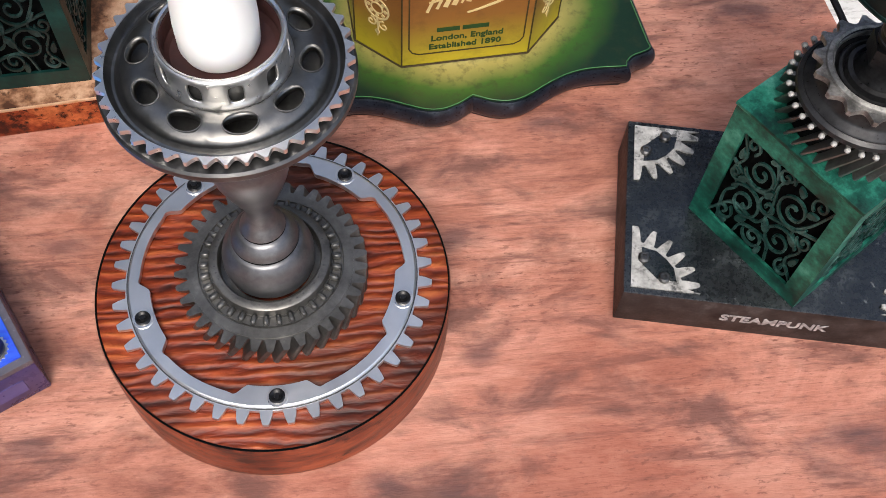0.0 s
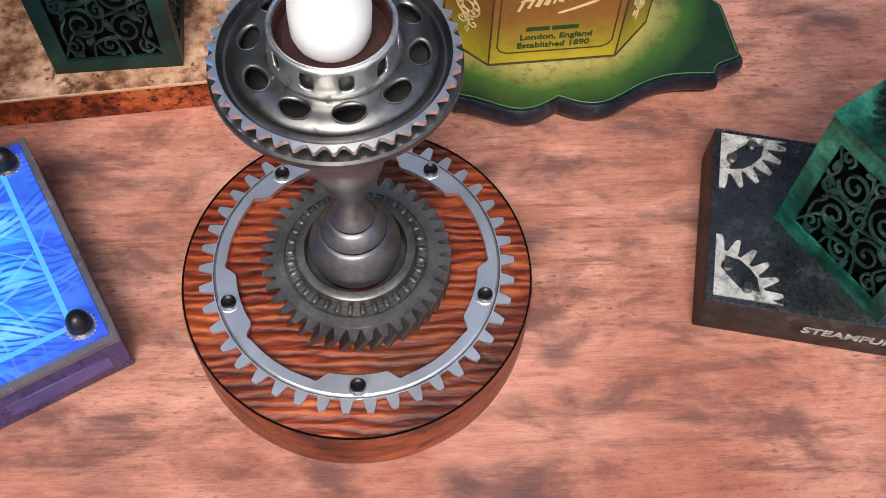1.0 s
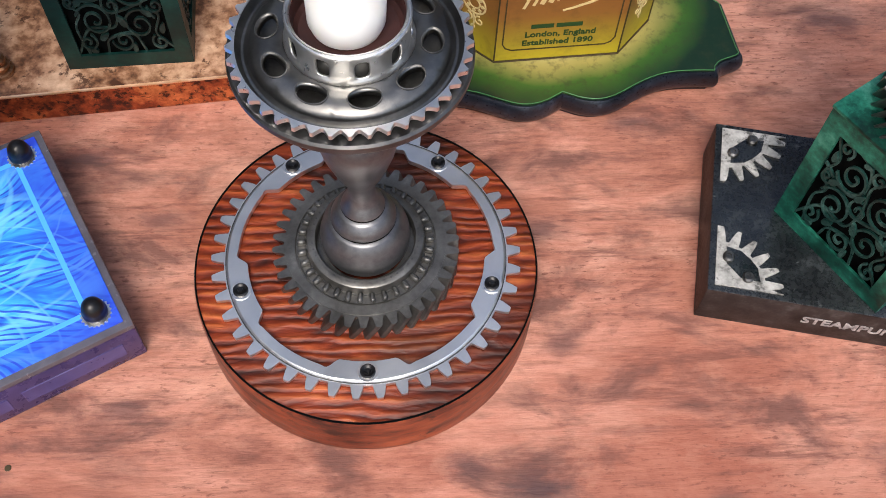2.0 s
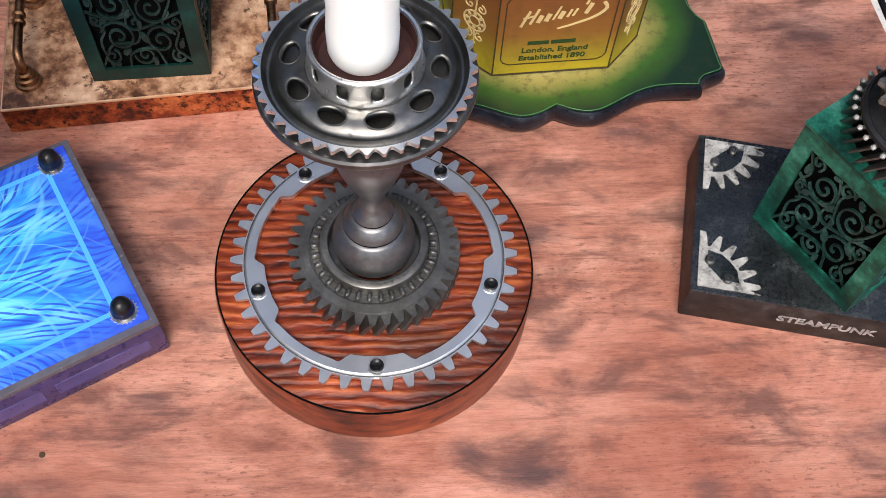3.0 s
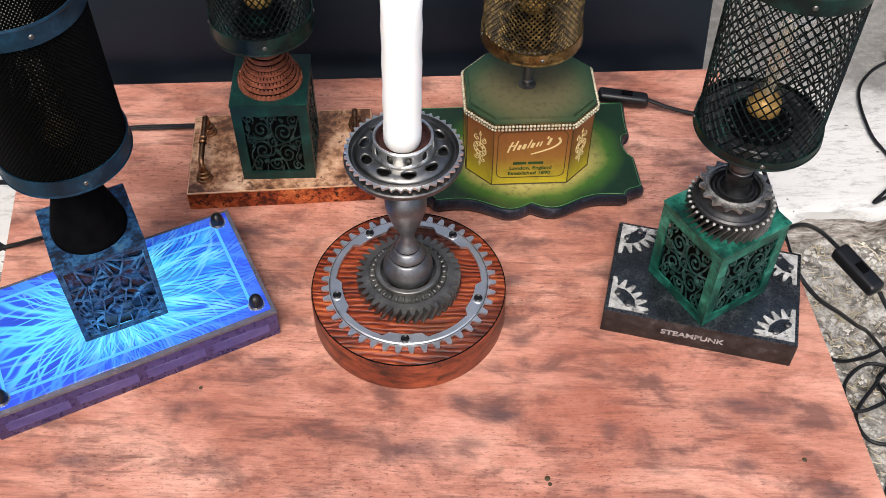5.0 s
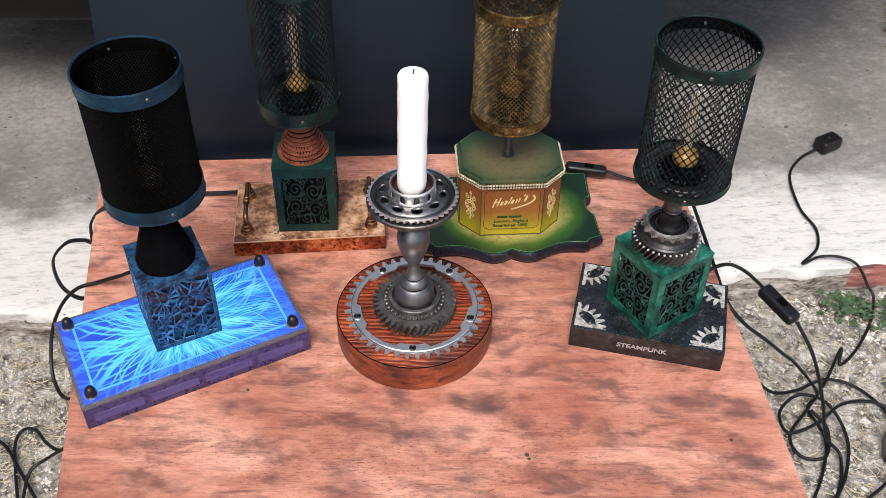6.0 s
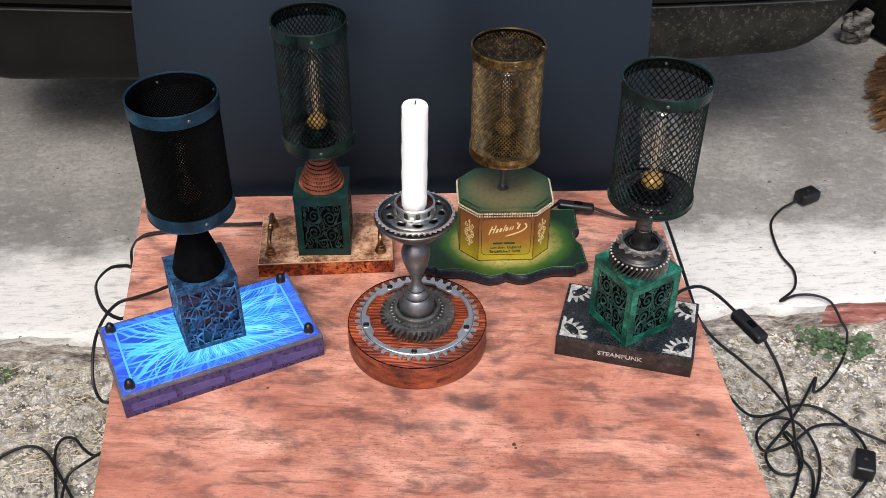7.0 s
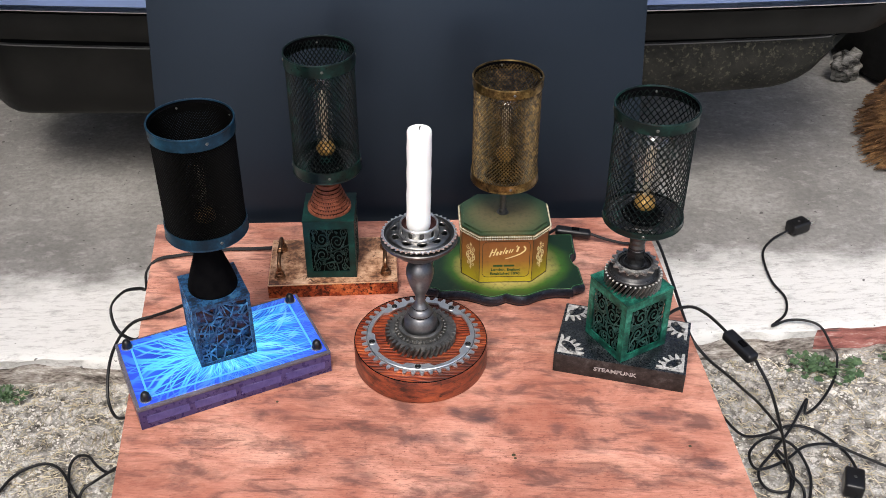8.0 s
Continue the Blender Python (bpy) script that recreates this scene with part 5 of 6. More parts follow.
    border = [(-fw + notch, f0), (fw - notch, f0), (fw - notch * 0.35, f0 + notch * 0.35), (fw, f0 + notch), (fw, f1 - notch), (fw - notch * 0.35, f1 - notch * 0.35), (fw - notch, f1), (-fw + notch, f1),
              (-fw + notch * 0.35, f1 - notch * 0.35), (-fw, f1 - notch), (-fw, f0 + notch), (-fw + notch * 0.35, f0 + notch * 0.35), (-fw + notch, f0)]
    bm = bmesh.new()
    ribbon(bm, border, 0.0008, 0.0001, 0.0004, front_at)
    part("border_line", bm, M_INK, tin)
    # the maker's mark, as plain slanting strokes over a flourish
    base, tilt = f1 - 0.0205, 0.20
    for x, low, high, wide in ((-0.0230, -0.001, 0.0120, 0.0016), (-0.0180, 0.0, 0.0125, 0.0016), (-0.0135, 0.0, 0.0060, 0.0026), (-0.0088, 0.0, 0.0062, 0.0028), (-0.0046, 0.0, 0.0110, 0.0012), (-0.0008, 0.0, 0.0060, 0.0028),
                               (0.0038, 0.0, 0.0062, 0.0014), (0.0070, 0.0, 0.0060, 0.0014), (0.0110, 0.0085, 0.0115, 0.0014), (0.0145, 0.0, 0.0085, 0.0024)):
        bm = bmesh.new()
        ribbon(bm, [(x + low * 0.35, base + tilt * x + low), (x + high * 0.35, base + tilt * x + high)], wide, 0.0002, 0.0006, front_at)
        part("script_stroke", bm, M_GILT, tin, flat=True)
    bm = bmesh.new()
    ribbon(bm, [(-0.0225, base + tilt * -0.02 + 0.0055), (-0.0165, base + tilt * -0.02 + 0.0070)], 0.0012, 0.0002, 0.0006, front_at)
    sweep_pts = [(q.x, q.y) for q in smooth_path([(0.0245, base + 0.0120, 0), (0.0265, base + 0.0065, 0), (0.0200, base - 0.0005, 0), (0.0080, base - 0.0060, 0), (-0.0010, base - 0.0090, 0)], 6)]
    ribbon(bm, sweep_pts, 0.0024, 0.0002, 0.0006, front_at, True)
    part("script_flourish", bm, M_GILT, tin, "cream flourish under the script mark", flat=True)
    turn = pose(0, 0, 0, 90)
    bm = bmesh.new()
    for x0, x1 in ((-0.0175, -0.0045), (-0.0030, 0.0120)):
        box(bm, x1 - x0, 0.0004, 0.0030, ((x0 + x1) / 2, front - 0.0003, f0 + 0.0178))
    part("lettering_bar", bm, M_GREENINK, tin)
    letters("lettering", "London, England", 0.0062, 0.0001, pose(0.000, front - 0.0003, f0 + 0.0124) @ turn, M_GREENINK, tin, 0.0, 0.00016)
    letters("lettering", "Established 1890", 0.0062, 0.0001, pose(-0.001, front - 0.0003, f0 + 0.0054) @ turn, M_GREENINK, tin, 0.0, 0.00016)
    bm = bmesh.new()
    mid = (z0 + z1) / 2 - 0.002

    def flat_at(x, y, k):
        return Vector((x, -k, mid + y))

    for r, wd in ((0.0078, 0.0011), (0.0038, 0.0009)):
        ribbon(bm, [(r * math.cos(a), r * math.sin(a)) for a in (math.tau * k / 24 for k in range(25))], wd, 0.0001, 0.0005, flat_at)
    for k in range(8):
        a = math.tau * k / 8
        prism(bm, [(0.0057 * math.cos(a) + 0.0013 * math.cos(b), 0.0057 * math.sin(a) + 0.0013 * math.sin(b)) for b in (math.tau * i / 6 for i in range(6))], 0.0001, 0.0005, flat_at)
    for s in (-1, 1):
        for q in (-1, 1):
            ribbon(bm, spiral(q * 0.0042, s * 0.0125, 0.0038, 1.2, 90 if q > 0 else 90, -q * s, 18), 0.0009, 0.0001, 0.0005, flat_at)
        ribbon(bm, [(0, s * 0.0085), (0.0006, s * 0.0150), (0, s * 0.0225)], 0.0012, 0.0001, 0.0005, flat_at, True)
        prism(bm, [(0.0018 * math.cos(b), s * 0.0190 + 0.0018 * math.sin(b)) for b in (math.tau * i / 6 for i in range(6))], 0.0001, 0.0005, flat_at)
    slant = math.degrees(math.atan2(ch, ch))
    medal = part("gilt_ornament", bm, M_GILT, tin, "cream floral ornament", flat=True)
    medal.matrix_basis = pose(w - ch / 2, cy - d + ch / 2, 0, 0, 0, slant)
    repeat(medal, pose(-w + ch / 2, cy - d + ch / 2, 0, 0, 0, -slant))
    # the pole and shade
    px, py = -0.0025, 0.0075
    pole = [(0.0, 0.1060), (0.0085, 0.1061), (0.0082, 0.1075), (0.0056, 0.1081), (0.0056, 0.1125), (0.0042, 0.1135), (0.0042, 0.1700), (0, 0.1700)]
    part("pole", lathe(bmesh.new(), pole, 24), M_DARKSTEEL, t, "short dark steel pole").matrix_basis = pose(px, py, 0)
    here = shade(t, px, py, 0.1660, 0.3180, 0.0460, 58, 25, 0.0020, M_GOLDMESH, M_GOLDBAND, 0.0115)
    shade_floor(t, here, 0.0460, M_DARKSTEEL)
    bulb(t, here, "pear", 0.085)


def polar_octagon(outer, inner, z0, z1):
    """A closed band between two outlines of the same count."""
    bm = bmesh.new()
    n = len(outer)
    ring = [[bm.verts.new((x, y, z)) for x, y in line] for line, z in ((outer, z0), (outer, z1), (inner, z1), (inner, z0))]
    for a, b in zip(ring, ring[1:] + ring[:1]):
        for k in range(n):
            bm.faces.new((a[k], a[(k + 1) % n], b[(k + 1) % n], b[k]))
    return bm


def corner_gear():
    """A quarter of a gear with its two straight edges on the plate's corner, in +x +y from the corner."""
    pts = [(0.0, 0.0), (0.0350, 0.0)]
    n = 120
    tooth = scallop(23, 0.0262, 0.0350, 0.20, 0.0, 0.74, 0.9)
    for k in range(n + 1):
        a = math.radians(3 + 84 * k / n)
        r = tooth(a * 1.0)
        pts.append((0.0 + r * math.cos(a), 0.0 + r * math.sin(a)))
    pts.append((0.0, 0.0350))
    return pts


def build_steampunk_lamp():
    t = thing("table_lamp", pose(0.2655, 0.0125, 0, 0, 0, -12.3), "green lamp with coarse mesh shade and gears on a black plate", "table lamp", "upcycled lamps")
    L, W, H = 0.1675, 0.1060, 0.0305
    bm = box(bmesh.new(), L, W, H, (0, 0, 0), 0.0010)
    bm.normal_update()
    for f in bm.faces:
        f.material_index = 0 if f.normal.z > 0.5 else 1
    base = part("base_plate", bm, [M_SLATE, M_SLATESIDE], t, "slate-black base with worn edges")
    gear = None
    for sx, sy in ((-1, -1), (1, -1), (1, 1), (-1, 1)):
        m = Matrix.Translation((sx * (L / 2 - 0.0035), sy * (W / 2 - 0.0035), H)) @ Matrix.Diagonal((-sx, -sy, 1, 1))
        bm = bmesh.new()
        prism(bm, [(m @ Vector((x, y, 0)))[:2] for x, y in corner_gear()], H + 0.0002, H + 0.0012)
        quarter = part("corner_gear", bm, M_SILVER, t, "worn silver quarter gear", flat=True)
        bm = bmesh.new()
        lens = [(0.0050, 0.0230), (0.0055, 0.0130), (0.0130, 0.0055), (0.0230, 0.0050), (0.0215, 0.0125), (0.0175, 0.0175), (0.0125, 0.0215)]
        prism(bm, [(m @ Vector((x, y, 0)))[:2] for x, y in lens], H + 0.0011, H + 0.0014)
        part("slot", bm, M_SLATE, quarter, flat=True)
        bm = bmesh.new()
        for x, y in ((0.0062, 0.0165), (0.0165, 0.0062)):
            q = m @ Vector((x, y, 0))
            lathe(bm, [(0.0030, 0.0), (0.0031, 0.0016), (0.0022, 0.0026), (0.0012, 0.0026), (0.0010, 0.0018), (0, 0.0018)], 14, pose(q.x, q.y, H + 0.0012))
        part("screw_head", bm, M_DARKSTEEL, quarter)
    letters("lettering", "STEAMPUNK", 0.0086, 0.0002, pose(-0.004, -W / 2 - 0.0001, H * 0.50, 90) @ Matrix.Diagonal((1.12, 1, 1, 1)), M_TEXT, base, 0.0, 0.00022)
    bx, by = 0.0010, 0.0010
    lamp_box(t, bx, by, 45.0, 0.0735, H + 0.0002, 0.1225, M_GREENBOX, M_SCROLL)
    here = pose(bx, by, 0)
    z = 0.1232
    bm = polar(bmesh.new(), lambda a: 0.020, teeth(36, 0.0296, 0.0362, 0.46, 0.5), z, z + 0.0160, 36 * 12, 0.26)
    gear = part("helical_gear", bm, M_STEEL, t, "worn steel helical gear")
    gear.matrix_basis = here
    # black sleeve that paints the shade in the gaps between the teeth
    part("gear_root", lathe(bmesh.new(), [(0.0304, z + 0.0006), (0.0304, z + 0.0150)], 72), M_VOID, gear)
    bm = bmesh.new()
    bmesh.ops.create_icosphere(bm, subdivisions=2, radius=0.00145)
    end = part("bright_tooth_end", bm, M_SILVER, gear)
    for k in range(36):
        a = math.tau * (k + 0.5) / 36 + 0.26
        m = pose(0.0346 * math.cos(a), 0.0346 * math.sin(a), z + 0.0161)
        if k:
            repeat(end, m)
        else:
            end.matrix_basis = m
    bm = lathe(bmesh.new(), [(0.0320, z + 0.0158), (0.0316, z + 0.0180), (0.0300, z + 0.0194), (0.0293, z + 0.0188), (0.0288, z + 0.0198), (0.0262, z + 0.0214), (0.0254, z + 0.0230), (0.0250, z + 0.0300)], 56)
    part("gear_shoulder", bm, M_ROD, gear)
    bm = polar(bmesh.new(), lambda a: 0.0205, scallop(16, 0.0252, 0.0293, 0.16, 0.0, 1.0, 1.9), z + 0.0290, z + 0.0318, 16 * 24)
    part("sprocket", bm, M_WORN, gear, "small worn sprocket")
    bm = lathe(bmesh.new(), [(0.0244, z + 0.0316), (0.0240, z + 0.0330), (0.0222, z + 0.0338), (0.0212, z + 0.0328)], 56)
    part("sprocket_collar", bm, M_WORN, gear)
    bm = lathe(bmesh.new(), [(0.0213, z + 0.0330), (0.0206, z + 0.0290), (0.0190, z + 0.0272), (0.0180, z + 0.0296), (0.0168, z + 0.0300), (0.0158, z + 0.0284), (0.0148, z + 0.0310), (0.0130, z + 0.0318), (0.0120, z + 0.0302),
                             (0.0108, z + 0.0322), (0.0100, z + 0.0350), (0.0094, z + 0.0560)], 48)
    part("stacked_hub", bm, M_ROD, gear)
    # a hexagon nut on the rod under the shade
    part("hexagon_nut", polar(bmesh.new(), lambda a: 0.0080, lambda a: 0.0102 / max(math.cos((a + k * math.pi / 3) % math.tau) for k in range(6)), z + 0.0400, z + 0.0490, 60), M_ROD, gear)
    bm = lathe(bmesh.new(), [(0.0100, z + 0.0518), *[(0.0098 if k % 4 in (1, 2) else 0.0088, z + 0.0530 + 0.0018 * k + (0.0006 if k % 2 else 0)) for k in range(22)], (0.0130, z + 0.0935), (0.0170, z + 0.0960), (0.0170, z + 0.1010), (0.0105, z + 0.1020), (0.0105, z + 0.106), (0, z + 0.106)], 48)
    part("threaded_rod", bm, M_DARKSTEEL, gear)
    at = shade(t, bx + 0.002, by, 0.2212, 0.3725, 0.0480, 36, 14, 0.0017, M_GREENMESH, M_GREENSHADE, 0.0130, 0.0070)
    shade_floor(t, at, 0.0480, M_ROD, 0.5)
    bulb(t, at, "pear", 0.096, 0.014)


# ---- outdoors: ground, slab, car, backing board ----
def spread(inner0, inner1, step, outer, grow=1.6):
    """Coordinates: even inside, ever wider steps out to the horizon."""
    vals = list(np.arange(inner0, inner1 + step / 2, step))
    d, x = step, vals[-1]
    while x < outer:
        d *= grow
        x += d
        vals.append(x)
    d, x = step, vals[0]
    while x > -outer:
        d *= grow
        x -= d
        vals.insert(0, x)
    return vals


def sheet(name, xs, ys, height, material, m, label, category):
    verts = [(x, y, height(x, y)) for y in ys for x in xs]
    nx = len(xs)
    faces = [(j * nx + i, j * nx + i + 1, (j + 1) * nx + i + 1, (j + 1) * nx + i) for j in range(len(ys) - 1) for i in range(nx - 1)]
    me = bpy.data.meshes.new(name)
    me.from_pydata(verts, [], faces)
    me.polygons.foreach_set("use_smooth", [True] * len(faces))
    me.materials.append(material)
    ob = new(name, me)
    ob.matrix_world = m
    return tagged(ob, label, category, kind="structure")


SOIL, SLAB = -0.284, -0.230
EDGE = pose(0.0, 0.287, SLAB, 0, 0, 5.7)


def soil_height(x, y):
    near = max(0.0, 1 - max(abs(x), abs(y)) / 2.5)
    return SOIL + near * (0.010 * noise.noise((x * 6, y * 6, 0.3)) + 0.006 * noise.noise((x * 22, y * 22, 1.7)) + 0.004 * noise.noise((x * 60, y * 60, 4.1)))


def build_ground():
    sheet("ground", spread(-1.1, 1.2, 0.02, 250), spread(-0.5, 0.5, 0.02, 250), soil_height, M_SOIL, Matrix(), "dry stony soil with dead grass", "ground")
    # the slab: its local y runs back from the kerb line
    xs, ys = spread(-1.0, 1.2, 0.02, 9, 1.5), [0.0, 0.01] + list(np.arange(0.03, 0.5, 0.03)) + list(np.arange(0.55, 2.0, 0.15)) + [2.5, 4, 7, 12]

    def top(x, y):
        return 0.002 * noise.noise((x * 5, y * 5, 2.2)) + 0.0012 * noise.noise((x * 30, y * 30, 5.0)) - (0.004 if y < 0.005 else 0)

    rows = []
    bm = bmesh.new()
    for y in ys:
        rows.append([bm.verts.new((x, y + (0.010 * noise.noise((x * 9, 3.3, 0)) + 0.006 * noise.noise((x * 34, 1.3, 0)) if y < 0.02 else 0), top(x, y))) for x in xs])
    face = []
    for k, z in enumerate((-0.020, -0.045, -0.075)):
        face.insert(0, [bm.verts.new((x, 0.012 * noise.noise((x * 9, 3.3, 0)) + 0.012 * noise.noise((x * 25, z * 60, 7.7)) - 0.002 * k, z)) for x in xs])
    rows = face + rows
    for j, (a, b) in enumerate(zip(rows, rows[1:])):
        for i in range(len(xs) - 1):
            f = bm.faces.new((a[i], a[i + 1], b[i + 1], b[i]))
            f.material_index = 0 if j > 2 else 2 if j == 0 else 1 if xs[i] > 0.645 - 0.03 * noise.noise((xs[i] * 40, j * 3.1, 0)) else 0 if j == 2 else 2
    ob = make("pavement", bm, [M_CONCRETE, M_KERBRED, M_KERBOLD], None, crease=60)
    ob.matrix_world = EDGE
    tagged(ob, "old concrete slab with a worn white-painted edge", "pavement", kind="structure")


def scatter(name, count, zones, piece, material, label, category, seed):
    """One mesh of many small bits strewn over the soil."""
    rng = random.Random(seed)
    verts, faces = [], []
    for _ in range(count):
        x0, x1, y0, y1 = zones[rng.randrange(len(zones))]
        x, y = rng.uniform(x0, x1), rng.uniform(y0, y1)
        if y > 0.275 + 0.1 * x:
            continue
        v, f = piece(rng, x, y, soil_height(x, y))
        faces += [[i + len(verts) for i in q] for q in f]
        verts += v
    me = bpy.data.meshes.new(name)
    me.from_pydata(verts, [], faces)
    me.materials.append(material)
    return tagged(new(name, me), label, category, kind="stuff")


def straw_bit(rng, x, y, z):
    a, n, w = rng.uniform(0, math.tau), rng.uniform(0.004, 0.022), rng.uniform(0.0003, 0.0008)
    c, s, lift = math.cos(a), math.sin(a), rng.uniform(0.001, 0.006)
    bend = rng.uniform(-0.3, 0.3)
    pts = []
    for f in (-0.5, 0.0, 0.5):
        px, py = x + c * n * f - s * n * bend * (f * f), y + s * n * f + c * n * bend * (f * f)
        h = z + lift * (1 + f * rng.uniform(-0.8, 0.8)) + 0.001
        pts += [(px - s * w, py + c * w, h), (px + s * w, py - c * w, h), (px, py, h + w * 1.4)]
    return pts, [(0, 3, 5, 2), (2, 5, 4, 1), (1, 4, 3, 0), (3, 6, 8, 5), (5, 8, 7, 4), (4, 7, 6, 3)]


def pebble_bit(rng, x, y, z):
    r = rng.uniform(0.0010, 0.0040) * (2.2 if rng.random() < 0.03 else 1)
    jig = [rng.uniform(0.7, 1.25) for _ in range(6)]
    pts = [(x + r * jig[0], y, z), (x, y + r * jig[1], z), (x - r * jig[2], y, z), (x, y - r * jig[3], z), (x + r * 0.2, y, z + r * 0.75 * jig[4]), (x - r * 0.3, y + r * 0.3, z + r * 0.5 * jig[5])]
    return pts, [(0, 1, 4), (1, 5, 4), (1, 2, 5), (2, 3, 5), (3, 4, 5), (3, 0, 4)]


def build_weed(x, y, size, seed, label):
    """A low weed: lobed leaves on thin stalks spreading from one root."""
    rng = random.Random(seed)
    t = thing("weed", pose(x, y, soil_height(x, y)), label, "weed")
    bm, stalks = bmesh.new(), bmesh.new()
    for k in range(46):
        a, far = rng.uniform(0, math.tau), size * rng.uniform(0.2, 1.0)
        tip = Vector((far * math.cos(a), 0.6 * far * math.sin(a), rng.uniform(0.008, 0.022)))
        sweep(stalks, smooth_path([(0, 0, 0), tip * 0.5 + Vector((0, 0, 0.006)), tip], 3), 0.0006, 5)
        q, yaw, up = size * rng.uniform(0.10, 0.22), rng.uniform(0, math.tau), rng.uniform(-25, 25)
        m = Matrix.Translation(tip) @ pose(0, 0, 0, up, rng.uniform(-20, 20), math.degrees(yaw))
        mid = bm.verts.new(m @ Vector((0, 0, 0.0)))
        ring = []
        for i in range(15):
            b = math.tau * i / 15
            r = 0.85 * q * (0.84 + 0.16 * math.cos(5 * b)) * (1.0 if abs(b - math.pi) > 0.4 else 0.5)
            ring.append(bm.verts.new(m @ Vector((r * math.cos(b), 0.8 * r * math.sin(b), 0.002 * math.sin(3 * b)))))
        for i in range(15):
            bm.faces.new((mid, ring[i], ring[(i + 1) % 15]))
    part("foliage", bm, M_LEAF, t, flat=True)
    part("stalk_tuft", stalks, M_LEAF, t)


def build_board():
    """A dark board that leans back behind the table, hiding part of the car."""
    bm = box(bmesh.new(), 0.748, 0.006, 1.02, (0, 0, 0), 0.001)
    ob = make("backing_board", bm, M_BOARD)
    ob.matrix_world = pose(-0.0495, 0.2865, SLAB + 0.001, 0, 0, 4.2) @ pose(0, 0, 0, -16.0, 0, 0) @ pose(0, 0, 0, 0, 0.7, 0)
    tagged(ob, "plain charcoal backing board leaning behind the table", "board")


def bumper_strip(x0, x1, rows, n=60, first=0, last=60):
    """A skin across the car: rows of (height, set-back), wrapped back at both ends; the lowest row may follow a curve."""
    bm = bmesh.new()
    lines = []
    for z, back in rows:
        line = []
        for k in range(first, last + 1):
            x = x0 + (x1 - x0) * k / n
            f = abs(2 * k / n - 1)
            wrap = 0.05 * f ** 2 + 0.28 * max(0.0, f - 0.86) ** 1.4 * 6
            line.append(bm.verts.new((x, back + wrap, z(x) if callable(z) else z)))
        lines.append(line)
    for a, b in zip(lines, lines[1:]):
        for k in range(last - first):
            bm.faces.new((a[k], a[k + 1], b[k + 1], b[k]))
    return bm


def build_car():
    """The lower end of a parked car: valance, groove, trim, bumper and boot panel above."""
    t = thing("car", pose(0, 0.70, 0, 0, 0, 1.5), "dark parked car with a dusty black bumper close above the slab", "car")

    def line(z, lift=0.025):
        return lambda x: z + lift * (x + 0.8) / 1.5

    def hem(x):
        left, right = max(0.0, -0.84 - x), max(0.0, x - 0.58)
        return min(-0.038 + 0.048 * (x + 0.57) + 0.9 * left ** 1.4 + 23 * right ** 3, line(0.094)(x))

    skin = [(lambda x: hem(x), 0.10), (lambda x: hem(x), 0.012), (lambda x: hem(x) + 0.012, 0.0), (lambda x: 0.5 * (hem(x) + line(0.100)(x)), -0.012), (line(0.100), -0.004)]
    part("valance", bumper_strip(-0.93, 0.82, skin, 80, 0, 45), M_CAR, t, "smooth black lower valance")
    part("valance", bumper_strip(-0.93, 0.82, skin, 80, 45, 80), M_CARMUD, t, "black lower valance spattered with dry mud")
    part("trim_strip", bumper_strip(-0.93, 0.82, [(line(0.0995), -0.004), (line(0.100), -0.006), (line(0.1020), -0.006), (line(0.1022), 0.002)]), M_TRIM, t, "thin grey trim strip")
    part("groove", bumper_strip(-0.93, 0.84, [(line(0.1010), 0.000), (line(0.1012), 0.020), (line(0.126), 0.022)]), M_GAP, t)
    part("bumper", bumper_strip(-0.95, 0.88, [(line(0.120), 0.018), (line(0.121, 0.02), -0.020), (line(0.150, 0.02), -0.034), (line(0.178, 0.02), -0.036), (line(0.184, 0.02), -0.022)]), M_CAR, t, "dark rubber bumper")
    # the highlight line under the bodywork, put in as a bright strip
    part("panel_lip", bumper_strip(-0.97, 0.90, [(line(0.1845, 0.02), -0.022), (line(0.1850, 0.02), -0.040), (line(0.187, 0.02), -0.041), (line(0.188, 0.02), -0.026)]), M_BRIGHT, t, "bright strip painting the highlight on the panel's lower edge")
    part("body_panel", bumper_strip(-0.97, 0.90, [(line(0.182, 0.02), -0.020), (line(0.205, 0.02), -0.060), (line(0.225, 0.02), -0.020), (line(0.30), 0.03), (line(0.60), 0.10), (line(0.9), 0.35)]), M_CARBLUE, t, "glossy slate-blue bodywork")
    under = box(bmesh.new(), 1.30, 2.6, 0.36, (-0.16, 1.46, -0.06), 0.02)
    part("underbody", under, M_GAP, t)
    tyre = lathe(bmesh.new(), [(0.17, -0.085), (0.25, -0.095), (0.285, -0.085), (0.295, -0.06), (0.298, 0.0), (0.295, 0.06), (0.285, 0.085), (0.25, 0.095), (0.17, 0.085), (0.17, -0.085)], 48)
    wheel = part("tyre", tyre, M_RUBBER, t)
    wheel.matrix_basis = pose(-0.68, 0.95, SLAB + 0.299, 0, 90, 0)
    repeat(wheel, pose(0.52, 0.95, SLAB + 0.299, 0, 90, 0))
    # tyres added to fill an unidentified black area, with a pale stand-in lump beside them
    s = thing("spare_tyre", pose(1.255, 1.43, SLAB + 0.106), "black tyre added to fill a dark area on the slab", "tyre", "stacked tyres")
    part("rubber", lathe(bmesh.new(), [(0.17, -0.095), (0.25, -0.105), (0.288, -0.09), (0.298, -0.05), (0.299, 0.0), (0.298, 0.05), (0.288, 0.09), (0.25, 0.105), (0.17, 0.095), (0.17, -0.095)], 56), M_RUBBER, s)
    copy_thing(s, pose(1.27, 1.45, SLAB + 0.317))
